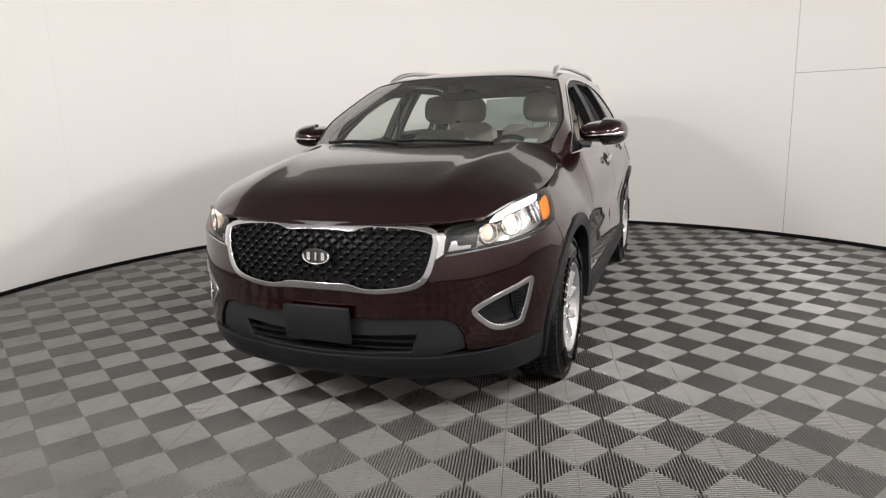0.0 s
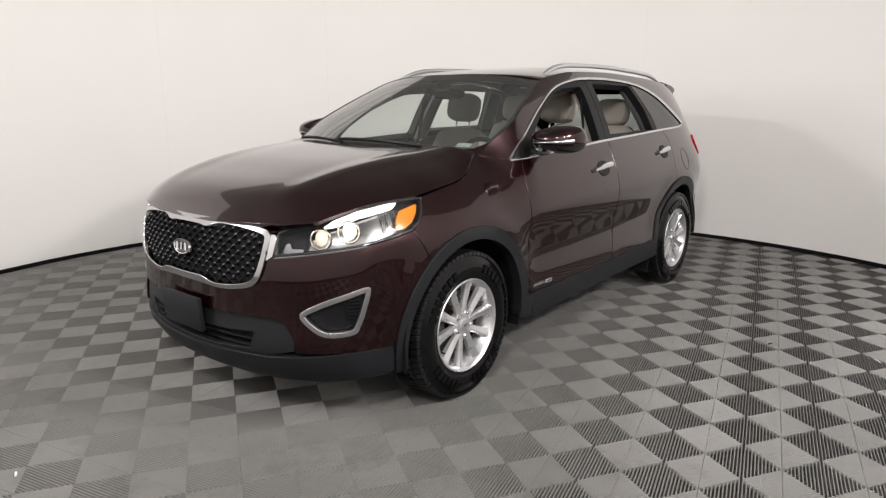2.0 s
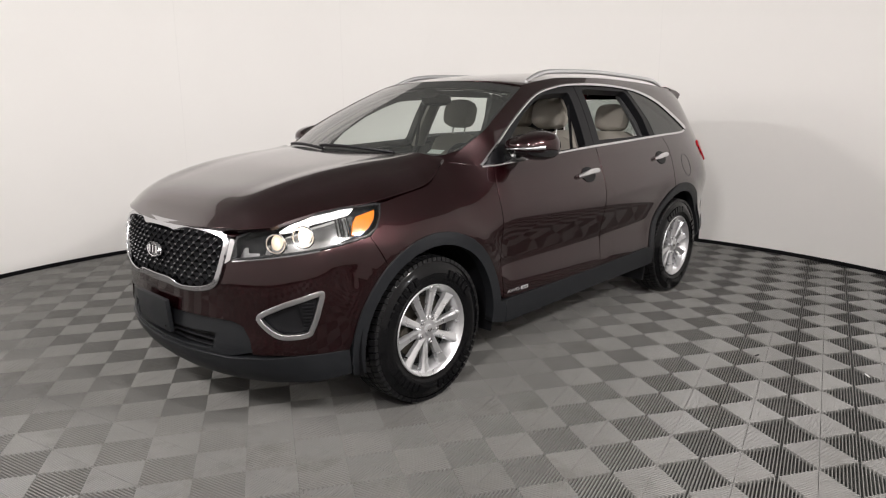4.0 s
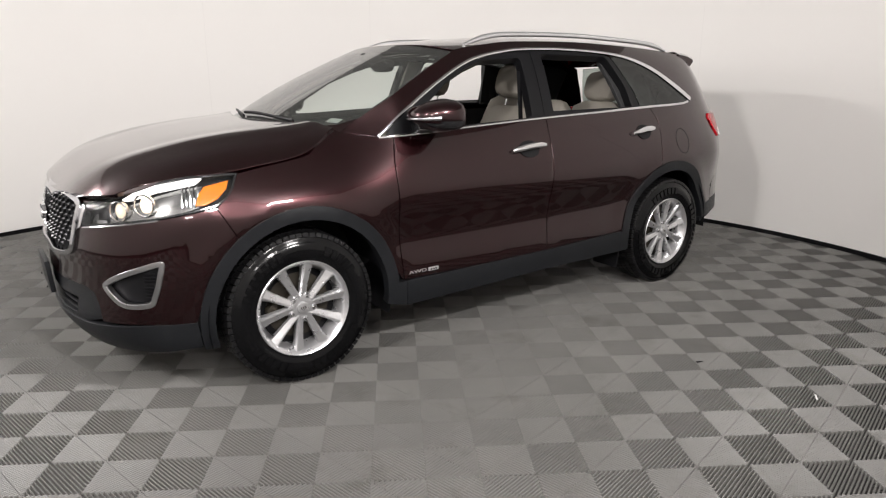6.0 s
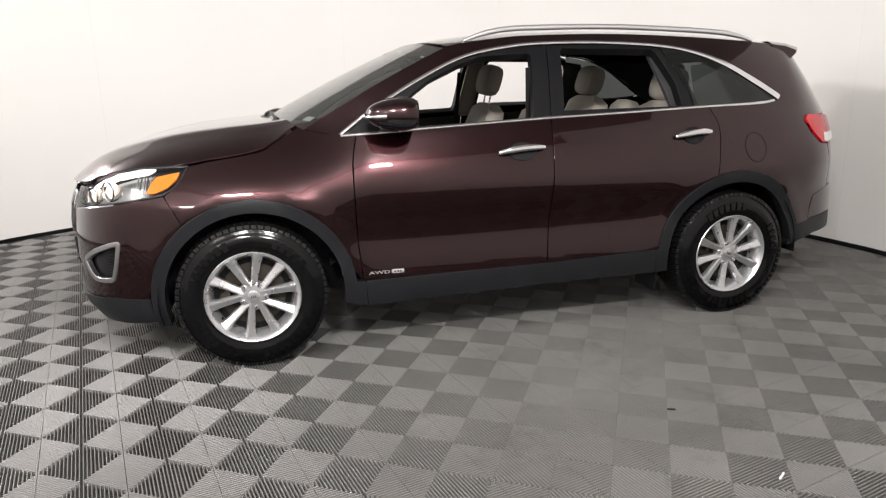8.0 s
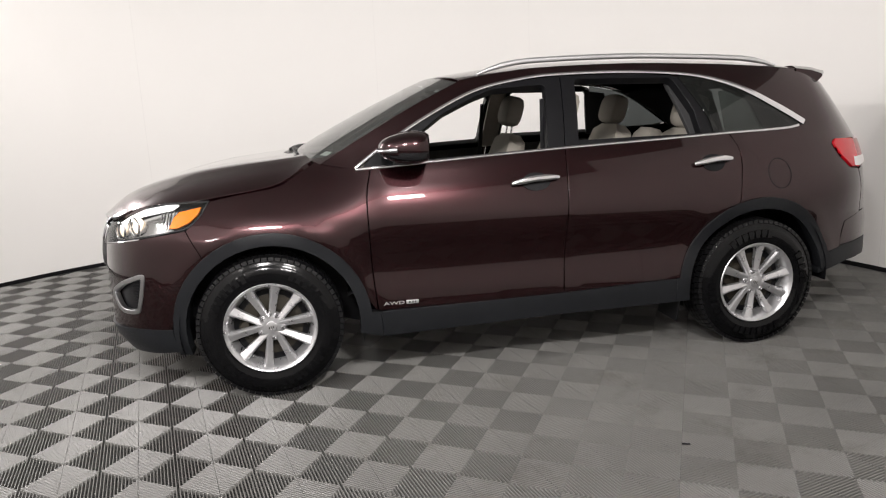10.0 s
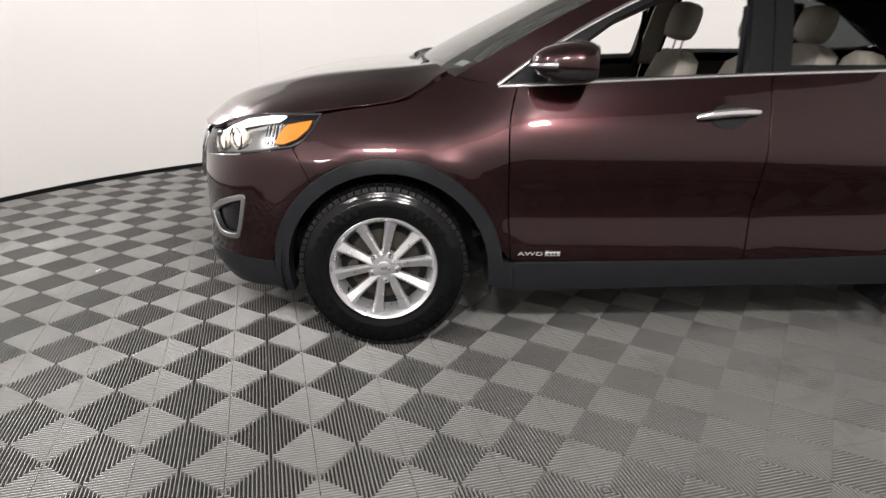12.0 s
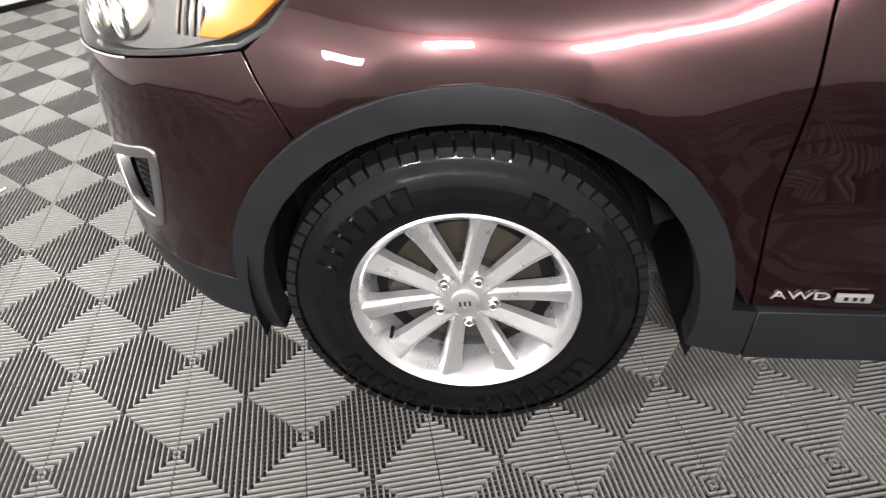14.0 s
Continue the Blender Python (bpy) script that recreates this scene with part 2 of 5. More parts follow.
class Curve:
    """A smooth monotone curve through knots, f(x)."""

    def __init__(self, knots):
        k = np.array(knots, float)
        self.x, self.y = k[:, 0], k[:, 1]
        d = np.diff(self.y) / np.diff(self.x)
        m = np.empty(len(self.x))
        m[0], m[-1] = d[0], d[-1]
        h = np.diff(self.x)
        for i in range(1, len(d)):
            if d[i - 1] * d[i] <= 0:
                m[i] = 0
            else:
                w1, w2 = 2 * h[i] + h[i - 1], h[i] + 2 * h[i - 1]
                m[i] = (w1 + w2) / (w1 / d[i - 1] + w2 / d[i])
        self.m = m

    def __call__(self, q):
        q = np.asarray(q, float)
        i = np.clip(np.searchsorted(self.x, q) - 1, 0, len(self.x) - 2)
        h = self.x[i + 1] - self.x[i]
        t = (q - self.x[i]) / h
        lo, hi = t < 0, t > 1
        tc = np.clip(t, 0, 1)
        v = ((1 + 2 * tc) * (1 - tc) ** 2 * self.y[i] + tc * (1 - tc) ** 2 * h * self.m[i]
             + tc ** 2 * (3 - 2 * tc) * self.y[i + 1] + tc ** 2 * (tc - 1) * h * self.m[i + 1])
        v = np.where(lo, self.y[i] + (q - self.x[i]) * self.m[i], v)
        return np.where(hi, self.y[i + 1] + (q - self.x[i + 1]) * self.m[i + 1], v)


def ease(x, a, b):
    t = np.clip((np.asarray(x, float) - a) / (b - a), 0, 1)
    return t * t * (3 - 2 * t)


def smooth_line(pts, step=0.03, closed=False):
    """Points along a Catmull-Rom curve through the knots, about a step apart."""
    p = [np.array(v, float) for v in pts]
    n = len(p)
    out = []
    for i in range(n if closed else n - 1):
        p1, p2 = p[i], p[(i + 1) % n]
        p0 = p[i - 1] if (closed or i > 0) else 2 * p1 - p2
        p3 = p[(i + 2) % n] if (closed or i + 2 < n) else 2 * p2 - p1
        k = max(1, int(np.ceil(np.linalg.norm(p2 - p1) / step)))
        for j in range(k):
            t = j / k
            out.append(0.5 * ((2 * p1) + (p2 - p0) * t + (2 * p0 - 5 * p1 + 4 * p2 - p3) * t * t + (3 * p1 - p0 - 3 * p2 + p3) * t ** 3))
    if not closed:
        out.append(p[-1])
    return [tuple(v) for v in out]


def straight(pts, step=0.03, closed=True):
    out = []
    n = len(pts)
    for i in range(n if closed else n - 1):
        a, b = np.array(pts[i], float), np.array(pts[(i + 1) % n], float)
        k = max(1, int(np.ceil(np.linalg.norm(b - a) / step)))
        out += [tuple(a + (b - a) * j / k) for j in range(k)]
    if not closed:
        out.append(tuple(pts[-1]))
    return out


def inside(q, loops):
    """Even-odd test of points q against closed loops."""
    c = np.zeros(len(q), bool)
    for lp in loops:
        a = np.array(lp, float)
        b = np.roll(a, -1, 0)
        for (x1, y1), (x2, y2) in zip(a, b):
            cross = (y1 > q[:, 1]) != (y2 > q[:, 1])
            if cross.any():
                xs = x1 + (q[:, 1] - y1) * (x2 - x1) / (y2 - y1 + 1e-15)
                c ^= cross & (q[:, 0] < xs)
    return c


def edge_distance(q, loops):
    d = np.full(len(q), 9.0)
    for lp in loops:
        a = np.array(lp, float)
        b = np.roll(a, -1, 0)
        for p1, p2 in zip(a, b):
            e = p2 - p1
            t = np.clip(((q - p1) @ e) / (e @ e + 1e-15), 0, 1)
            d = np.minimum(d, np.hypot(*(q - p1 - t[:, None] * e).T))
    return d


def panel(name, loops, surf, material, parent, label="", step=0.05, depth=0.014, lift=0.0, round_edge=0.004):
    """A sheet cut along closed loops out of the surface surf(a, b) -> (n, 3), with a turned-in edge."""
    loops = [straight(lp, step) for lp in loops]
    allp = np.array([p for lp in loops for p in lp])
    lo, hi = allp.min(0), allp.max(0)
    ga, gb = np.meshgrid(np.arange(lo[0] + step / 2, hi[0], step), np.arange(lo[1] + step / 2, hi[1], step))
    g = np.c_[ga.ravel(), gb.ravel()]
    if len(g):
        g = g[inside(g, loops)]
    if len(g):
        g = g[edge_distance(g, loops) > step * 0.45]
    edges, k = [], 0
    for lp in loops:
        edges += [(k + i, k + (i + 1) % len(lp)) for i in range(len(lp))]
        k += len(lp)
    pts = [Vector(p) for p in allp] + [Vector(p) for p in g]
    vo, eo, fo, *_ = mathutils.geometry.delaunay_2d_cdt(pts, edges, [], 0, 1e-6)
    q = np.array([tuple(v) for v in vo])
    fo = np.array([f for f in fo if len(f) == 3])
    cen = q[fo].mean(1)
    fo = fo[inside(cen, loops)]
    h = 1e-3
    p0 = surf(q[:, 0], q[:, 1])
    da = surf(q[:, 0] + h, q[:, 1]) - surf(q[:, 0] - h, q[:, 1])
    db = surf(q[:, 0], q[:, 1] + h) - surf(q[:, 0], q[:, 1] - h)
    nn = np.cross(da, db)
    nn /= np.linalg.norm(nn, axis=1)[:, None] + 1e-12
    out = surf.outward(p0)
    flip = (nn * out).sum(1) < 0
    nn[flip] *= -1
    p0 = p0 + nn * lift
    fv = p0[fo]
    fn = np.cross(fv[:, 1] - fv[:, 0], fv[:, 2] - fv[:, 0])
    wrong = (fn * nn[fo[:, 0]]).sum(1) < 0
    fo[wrong] = fo[wrong][:, ::-1]
    verts, norms, faces = list(p0), list(nn), [tuple(f) for f in fo]
    if depth:
        count = {}
        for f in fo:
            for i in range(3):
                e = (f[i], f[(i + 1) % 3])
                count[e] = count.get(e, 0) + 1
        rim = [e for e in count if (e[1], e[0]) not in count]
        side = {}
        for a, b in rim:
            t = p0[b] - p0[a]
            for v in (a, b):
                w = np.cross(t, nn[v])
                side[v] = side.get(v, 0) + w / (np.linalg.norm(w) + 1e-12)
        ids = {}
        for v, w in side.items():
            w = w / (np.linalg.norm(w) + 1e-12)
            ids[v] = len(verts)
            c = p0[v] + w * round_edge * 0.5 - nn[v] * round_edge
            verts += [c, c - nn[v] * depth]
            norms += [w, w]
        for a, b in rim:
            faces += [(b, a, ids[a], ids[b]), (ids[b], ids[a], ids[a] + 1, ids[b] + 1)]
    return mesh_object(name, verts, faces, material, parent, label, norms)


def tube(name, pts, widths, material, parent, label="", up=None, n=8, power=2.0, closed=False):
    """A bar swept along pts; widths: (across, along up) for all or per point; up: per-point vectors."""
    p = np.array(pts, float)
    k = len(p)
    if closed:
        t = np.roll(p, -1, 0) - np.roll(p, 1, 0)
    else:
        t = np.gradient(p, axis=0)
    t /= np.linalg.norm(t, axis=1)[:, None] + 1e-12
    ups = np.array([up] * k, float) if np.ndim(up) == 1 else np.array(up, float)
    s = np.cross(t, ups)
    s /= np.linalg.norm(s, axis=1)[:, None] + 1e-12
    w = np.cross(s, t)
    vs, fs = [], []
    for i in range(k):
        a, b = widths[i] if np.ndim(widths) == 2 else widths
        for j in range(n):
            c, d = math.cos(2 * math.pi * (j + 0.5) / n), math.sin(2 * math.pi * (j + 0.5) / n)
            c, d = math.copysign(abs(c) ** (2 / power), c), math.copysign(abs(d) ** (2 / power), d)
            vs.append(p[i] + s[i] * a * c + w[i] * b * d)
    for i in range(k if closed else k - 1):
        for j in range(n):
            a, b = i * n + j, i * n + (j + 1) % n
            c, d = (i + 1) % k * n + j, (i + 1) % k * n + (j + 1) % n
            fs.append((a, b, d, c))
    if not closed:
        fs += [tuple(range(n))[::-1], tuple(range((k - 1) * n, k * n))]
    return mesh_object(name, vs, fs, material, parent, label)


# ---- car body surfaces: x to the rear from the front axle, z up ----
PLAN = np.array(smooth_line([(-0.92, 0), (-0.905, 0.25), (-0.855, 0.48), (-0.79, 0.635), (-0.70, 0.755), (-0.58, 0.845), (-0.42, 0.90), (-0.2, 0.925),
                             (0.1, 0.935), (0.6, 0.94), (1.4, 0.945), (2.2, 0.94), (2.8, 0.93), (3.13, 0.90), (3.33, 0.845), (3.48, 0.76),
                             (3.60, 0.64), (3.70, 0.45), (3.745, 0.2), (3.755, 0)], 0.02))
ARC = np.r_[0, np.cumsum(np.hypot(*np.diff(PLAN, axis=0).T))]
PX, PY = Curve(np.c_[ARC, PLAN[:, 0]]), Curve(np.c_[ARC, PLAN[:, 1]])
FRONT = Curve([(0.2, 0.10), (0.26, 0.045), (0.32, 0.012), (0.40, 0.0), (0.5, 0.008), (0.6, 0.012), (0.70, 0.012), (0.80, 0.022), (0.87, 0.045), (0.92, 0.09), (1.0, 0.22)])
FENDER = Curve([(0.2, 0.06), (0.3, 0.025), (0.45, 0.01), (0.65, 0.0), (0.80, 0.0), (0.88, 0.022), (0.94, 0.052), (1.0, 0.09), (1.05, 0.125), (1.10, 0.165), (1.17, 0.215), (1.3, 0.27), (1.6, 0.40)])
DOOR = Curve([(0.2, 0.05), (0.29, 0.018), (0.40, 0.012), (0.50, 0.020), (0.60, 0.032), (0.68, 0.024), (0.76, 0.008), (0.84, 0.0), (0.92, 0.014), (1.0, 0.04), (1.06, 0.065), (1.12, 0.09),
              (1.18, 0.12), (1.3, 0.175), (1.45, 0.255), (1.535, 0.312), (1.62, 0.385)])
REAR = Curve([(0.2, 0.10), (0.35, 0.04), (0.45, 0.0), (0.62, 0.0), (0.75, 0.03), (0.95, 0.05), (1.1, 0.09), (1.3, 0.20), (1.5, 0.35), (1.62, 0.46)])


def u_of_x(x):
    return np.interp(x, PLAN[:, 0], ARC)


def u_of_y(y):
    k = int(np.argmax(PLAN[:, 0] > 0.0))
    return np.interp(np.abs(y), PLAN[:k, 1], ARC[:k]) * np.sign(y)


def wrap(u, z):
    """The outer skin round the car: u metres round the plan from the middle of the nose, the driver's side positive."""
    u, z = np.asarray(u, float), np.asarray(z, float)
    au = np.abs(u)
    x, y = PX(au), PY(au)
    tx, ty = PX(au + 0.01) - PX(au - 0.01), PY(au + 0.01) - PY(au - 0.01)
    ln = np.hypot(tx, ty)
    nx, ny = -ty / ln, tx / ln
    wf, wd, wr = 1 - ease(au, 0.55, 1.10), ease(x, 0.25, 0.62), ease(x, 3.2, 3.75)
    side = FENDER(z) * (1 - wd) + DOOR(z) * wd
    side = FRONT(z) * wf + side * (1 - wf)
    ins = side * (1 - wr) + REAR(z) * wr
    # flared lip round the wheel arches
    for cx in (0.02, 2.668):
        d = np.hypot(x - cx, z - 0.355)
        ins = ins - 0.008 * np.exp(-((d - 0.50) / 0.065) ** 2) * ease(z, 0.3, 0.6)
    x, y = x - nx * ins, y - ny * ins
    return np.stack([x, -np.sign(u + 1e-12) * y, z + 0 * x], -1)


wrap.outward = lambda p: np.c_[p[:, 0] - 1.5, p[:, 1] * 3, p[:, 2] - 0.6]

HOOD_Z = Curve([(-0.92, 0.87), (-0.84, 0.920), (-0.78, 0.975), (-0.69, 1.030), (-0.5, 1.086), (-0.3, 1.130), (-0.11, 1.156), (0.06, 1.174), (0.2, 1.186), (0.35, 1.20)])
HOOD_Y = Curve([(-0.92, 0.60), (-0.80, 0.605), (-0.73, 0.665), (-0.6, 0.745), (-0.45, 0.80), (-0.3, 0.825), (-0.13, 0.832), (0.07, 0.82), (0.16, 0.795), (0.26, 0.75), (0.35, 0.74)])
HOOD_E = Curve([(-0.92, 0.845), (-0.80, 0.885), (-0.73, 0.915), (-0.6, 0.965), (-0.46, 0.990), (-0.3, 0.998), (-0.13, 1.019), (0.07, 1.05), (0.16, 1.095), (0.26, 1.16), (0.35, 1.18)])


def hood_skin(x, y):
    x, y = np.asarray(x, float), np.asarray(y, float)
    k = np.abs(y) / HOOD_Y(x)
    z = HOOD_Z(x) - (HOOD_Z(x) - HOOD_E(x)) * k ** 5.0
    ridge = 0.46 + 0.14 * (x + 0.8)
    z = z + 0.012 * np.exp(-((np.abs(y) - ridge) / 0.07) ** 2) * ease(x, -0.84, -0.5)
    return np.stack([x, y, z], -1)


hood_skin.outward = lambda p: np.c_[p[:, 0] * 0 - 0.3, p[:, 1], p[:, 2] * 0 + 1]

ROOF_Z = Curve([(0.9, 1.545), (1.0, 1.575), (1.3, 1.614), (1.8, 1.642), (2.3, 1.640), (2.8, 1.615), (3.2, 1.575), (3.5, 1.535)])
ROOF_E = Curve([(0.9, 1.46), (1.05, 1.53), (1.25, 1.562), (1.5, 1.588), (2.0, 1.598), (2.5, 1.582), (2.9, 1.555), (3.2, 1.525), (3.5, 1.48)])


def roof_edge_y(x):
    return np.abs(wrap(u_of_x(x), ROOF_E(x))[..., 1])


def roof_skin(x, y):
    x, y = np.asarray(x, float), np.asarray(y, float)
    k = np.abs(y) / roof_edge_y(x)
    return np.stack([x, y, ROOF_Z(x) - (ROOF_Z(x) - ROOF_E(x)) * k ** 3], -1)


roof_skin.outward = lambda p: np.c_[p[:, 0] * 0, p[:, 1] * 0.5, p[:, 2] * 0 + 1]

# windscreen edge, in side view
SCREEN = [(0.30, 1.14), (0.48, 1.245), (0.70, 1.365), (0.90, 1.462), (1.05, 1.53)]
SCREEN_Z = Curve([(p[0], p[1]) for p in SCREEN])


def screen_skin(a, t):
    """The windscreen: a across from -1 (passenger) to 1 (driver), t up."""
    a, t = np.asarray(a, float), np.asarray(t, float)
    xe = 0.30 + 0.75 * t
    e = wrap(u_of_x(xe), SCREEN_Z(xe))
    bow = 1 - np.abs(a) ** 2.4
    x = e[..., 0] - bow * (0.205 - 0.125 * t)
    z = e[..., 2] + bow * (0.018 + 0.032 * t)
    return np.stack([x, e[..., 1] * a, z], -1)


screen_skin.outward = lambda p: np.c_[p[:, 0] * 0 - 1, p[:, 1] * 0.3, p[:, 2] * 0 + 1]

# ---- the booth ----


def cylinder_wall():
    """The round white wall, with thickness, flat joints between its sheets, a black skirting, and the outline of a flush door."""
    vs, fs, n = [], [], 180
    for i in range(n):
        a = 2 * math.pi * i / n
        for r in (RADIUS, RADIUS + 0.12):
            for z in (0.0, WALL_TOP):
                vs.append((ROOM[0] + r * math.cos(a), ROOM[1] + r * math.sin(a), z))
    for i in range(n):
        p, q = 4 * i, 4 * ((i + 1) % n)
        fs += [(p, p + 1, q + 1, q), (p + 2, q + 2, q + 3, p + 3), (p + 1, p + 3, q + 3, q + 1), (p, q, q + 2, p + 2)]
    wall = tagged(mesh_object("wall_round", vs, fs, WALL), "smooth white curved studio wall", "wall", "", "structure")

    def bent(name, a0, a1, z0, z1, inner, mat, parent=None, label=""):
        k = max(2, int(abs(a1 - a0) / 2) + 1)
        v, f = [], []
        for i in range(k + 1):
            a = radians(a0 + (a1 - a0) * i / k)
            for r in (RADIUS + 0.01, RADIUS - inner):
                for z in (z0, z1):
                    v.append((ROOM[0] + r * math.cos(a), ROOM[1] + r * math.sin(a), z))
        for i in range(k):
            p, q = 4 * i, 4 * i + 4
            f += [(p + 2, p + 3, q + 3, q + 2), (p + 1, p + 3, q + 3, q + 1), (p, p + 2, q + 2, q)]
        f += [(0, 1, 3, 2), (4 * k, 4 * k + 2, 4 * k + 3, 4 * k + 1)]
        return mesh_object(name, v, f, mat, parent, label, smooth=False)

    tagged(bent("baseboard", 0, 360, 0.0, 0.035, 0.012, BLACK), "thin black rubber skirting along the round wall", "baseboard", "", "structure")
    for a in (9.1, 59, 83.5, 119):
        bent("joint", a, a + 0.035, 0.04, WALL_TOP, 0.0012, SEAM, wall)
    # flush door in the wall
    door = tagged(new("door_1"), "flush white door in the round wall, closed", "door", "", "structure")
    bent("joint", -28.3, -28.24, 0.04, WALL_TOP, 0.0014, DOORGAP, door)
    bent("joint", -48.0, -28.3, 1.612, 1.617, 0.0014, DOORGAP, door)
    bent("joint", -48.1, -48.04, 0.04, 1.61, 0.0014, DOORGAP, door)
    return wall


cylinder_wall()
bm = bmesh.new()
bmesh.ops.create_circle(bm, cap_ends=True, segments=96, radius=RADIUS + 0.12)
bmesh.ops.translate(bm, verts=bm.verts, vec=(*ROOM, WALL_TOP))
ex = bmesh.ops.extrude_face_region(bm, geom=list(bm.faces))
bmesh.ops.translate(bm, verts=[v for v in ex["geom"] if isinstance(v, bmesh.types.BMVert)], vec=(0, 0, 0.1))
tagged(part("ceiling", bm, CEIL), "grey painted flat ceiling of the booth", "ceiling", "", "structure")

# ---- the car ----
car = thing("car", "dark burgundy crossover car, windows down, on ribbed tiles", "car")


def sd(pts):
    return [(float(u_of_x(x)), z) for x, z in pts]


def fr(pts):
    return [(float(u_of_y(y)), z) for y, z in pts]


def arc(cx, cz, r, a0, a1, n=24):
    return [(cx - r * math.cos(radians(a0 + (a1 - a0) * i / n)), cz + r * math.sin(radians(a0 + (a1 - a0) * i / n))) for i in range(n + 1)]


def flip(lp, s):
    return [(s * u, z) for u, z in lp]


BELT = [(0.466, 1.108), (0.547, 1.113), (0.844, 1.129), (1.562, 1.163), (2.004, 1.178), (2.513, 1.197), (2.92, 1.210), (3.03, 1.228)]
CROWN = [(0.466, 1.113), (0.616, 1.219), (0.873, 1.365), (1.136, 1.480), (1.401, 1.532), (1.615, 1.549), (1.942, 1.552), (2.275, 1.535), (2.497, 1.500), (2.687, 1.435), (2.875, 1.332), (3.035, 1.236)]
crown = smooth_line(CROWN, 0.03)
BELT_Z, CROWN_Z = Curve(BELT), Curve(CROWN)
roofline = [(x, float(ROOF_E(x))) for x in np.arange(1.08, 3.21, 0.06)]
screenline = [(float(x), float(SCREEN_Z(x))) for x in np.arange(0.30, 1.06, 0.05)]
ARCH_F, ARCH_R = (0.02, 0.355), (2.668, 0.36)
out_f, out_r = arc(*ARCH_F, 0.482, -12, 175), arc(*ARCH_R, 0.484, 8, 186)
in_f = arc(*ARCH_F, 0.424, -14, 188)
HOODSEAM = [(-0.24, 0.995), (-0.129, 1.013), (0.073, 1.042), (0.135, 1.069), (0.182, 1.105), (0.265, 1.155)]
FRONT_EDGE = [(0.54, 1.11), (0.512, 0.972), (0.512, 0.765), (0.520, 0.573), (0.534, 0.405)]
REAR_EDGE = [(2.524, 1.193), (2.562, 1.12), (2.566, 1.05), (2.553, 0.98), (2.53, 0.86), (2.514, 0.80)]
G = 0.004  # half a shut line


def shift(pts, dx=0.0, dz=0.0):
    return [(x + dx, z + dz) for x, z in pts]


def paint_side(s):
    """Fender, doors and quarter panel of one side."""
    arch_back = [p for p in out_f if p[0] > -0.255]
    fender = sd(smooth_line(HOODSEAM, 0.03) + [(0.30, 1.136), (0.40, 1.118)] + shift(smooth_line(FRONT_EDGE, 0.04), -G) + arch_back[::-1][1:] + [(-0.272, 0.72), (-0.35, 0.868), (-0.305, 0.905)])
    panel("fender", [flip(fender, s)], wrap, PAINT, car, "burgundy front fender")
    sill = [(1.515, 0.412), (1.0, 0.404), (0.545, 0.400)]
    belt_f = [(x, float(BELT_Z(x)) - 0.006) for x in np.arange(0.58, 1.56, 0.12)]
    d1 = sd(shift(smooth_line(FRONT_EDGE, 0.04), G)[::-1] + belt_f + [(1.560, 1.157), (1.545, 0.95), (1.528, 0.7), (1.515, 0.412)] + sill[1:-1])
    f = new("front_door")
    f.parent = car
    panel("door_skin", [flip(d1, s)], wrap, PAINT, f)
    belt_r = [(x, float(BELT_Z(x)) - 0.006) for x in np.arange(1.60, 2.50, 0.12)]
    arch = [p for p in out_r if p[0] < 2.495 and p[1] > 0.44]
    d2 = sd([(1.523, 0.412), (1.536, 0.7), (1.553, 0.95), (1.568, 1.157)] + belt_r + shift(smooth_line(REAR_EDGE, 0.03), -G) + arch[::-1] + [(2.19, 0.432), (1.9, 0.424)])
    r = new("rear_door")
    r.parent = car
    panel("door_skin", [flip(d2, s)], wrap, PAINT, r)
    arch_q = [p for p in out_r if p[0] > 2.52 and (p[0] < 2.9 or p[1] > 0.49)]
    low = [(x, float(BELT_Z(x)) - 0.004) for x in np.arange(2.56, 3.02, 0.09)]
    quarter = sd(screenline + roofline + [(3.27, 1.50), (3.42, 1.45), (3.48, 1.30), (3.52, 1.135), (3.22, 1.13), (3.20, 1.11), (3.24, 1.03), (3.31, 0.965), (3.40, 0.955), (3.43, 0.70), (3.28, 0.66), (3.243, 0.512)]
                 + arch_q[::-1] + shift(smooth_line(REAR_EDGE, 0.03), G)[::-1] + low + [(3.045, 1.228), (3.05, 1.236)] + crown[::-1])
    panel("quarter_panel", [flip(quarter, s)], wrap, PAINT, car, "burgundy quarter panel, pillar and roof side")
    # grey cladding
    clad_f = out_f + [(0.545, 0.395), (0.55, 0.27)] + in_f[::-1]
    panel("arch_cladding", [flip(sd(clad_f), s)], wrap, CLAD, car, "grey plastic wheel arch moulding", depth=0.05, lift=0.010)
    clad_r = [(2.17, 0.30), (2.17, 0.425)] + arc(*ARCH_R, 0.484, 8, 172) + arc(*ARCH_R, 0.424, -8, 175)[::-1]
    panel("arch_cladding", [flip(sd(clad_r), s)], wrap, CLAD, car, "grey plastic wheel arch moulding", depth=0.05, lift=0.010)
    panel("sill_cladding", [flip(sd([(0.555, 0.27), (0.55, 0.396), (1.53, 0.407), (2.165, 0.428), (2.165, 0.30), (1.5, 0.297)]), s)], wrap, CLAD, car, "grey plastic sill moulding", depth=0.05, lift=0.012)
    # window frames, glass and bright trim
    hole_f = [(0.70, 1.172), (0.78, 1.262), (0.94, 1.372), (1.106, 1.447), (1.225, 1.487), (1.50, 1.502), (1.518, 1.488), (1.480, 1.188), (1.468, 1.170), (0.86, 1.145), (0.70, 1.145)]
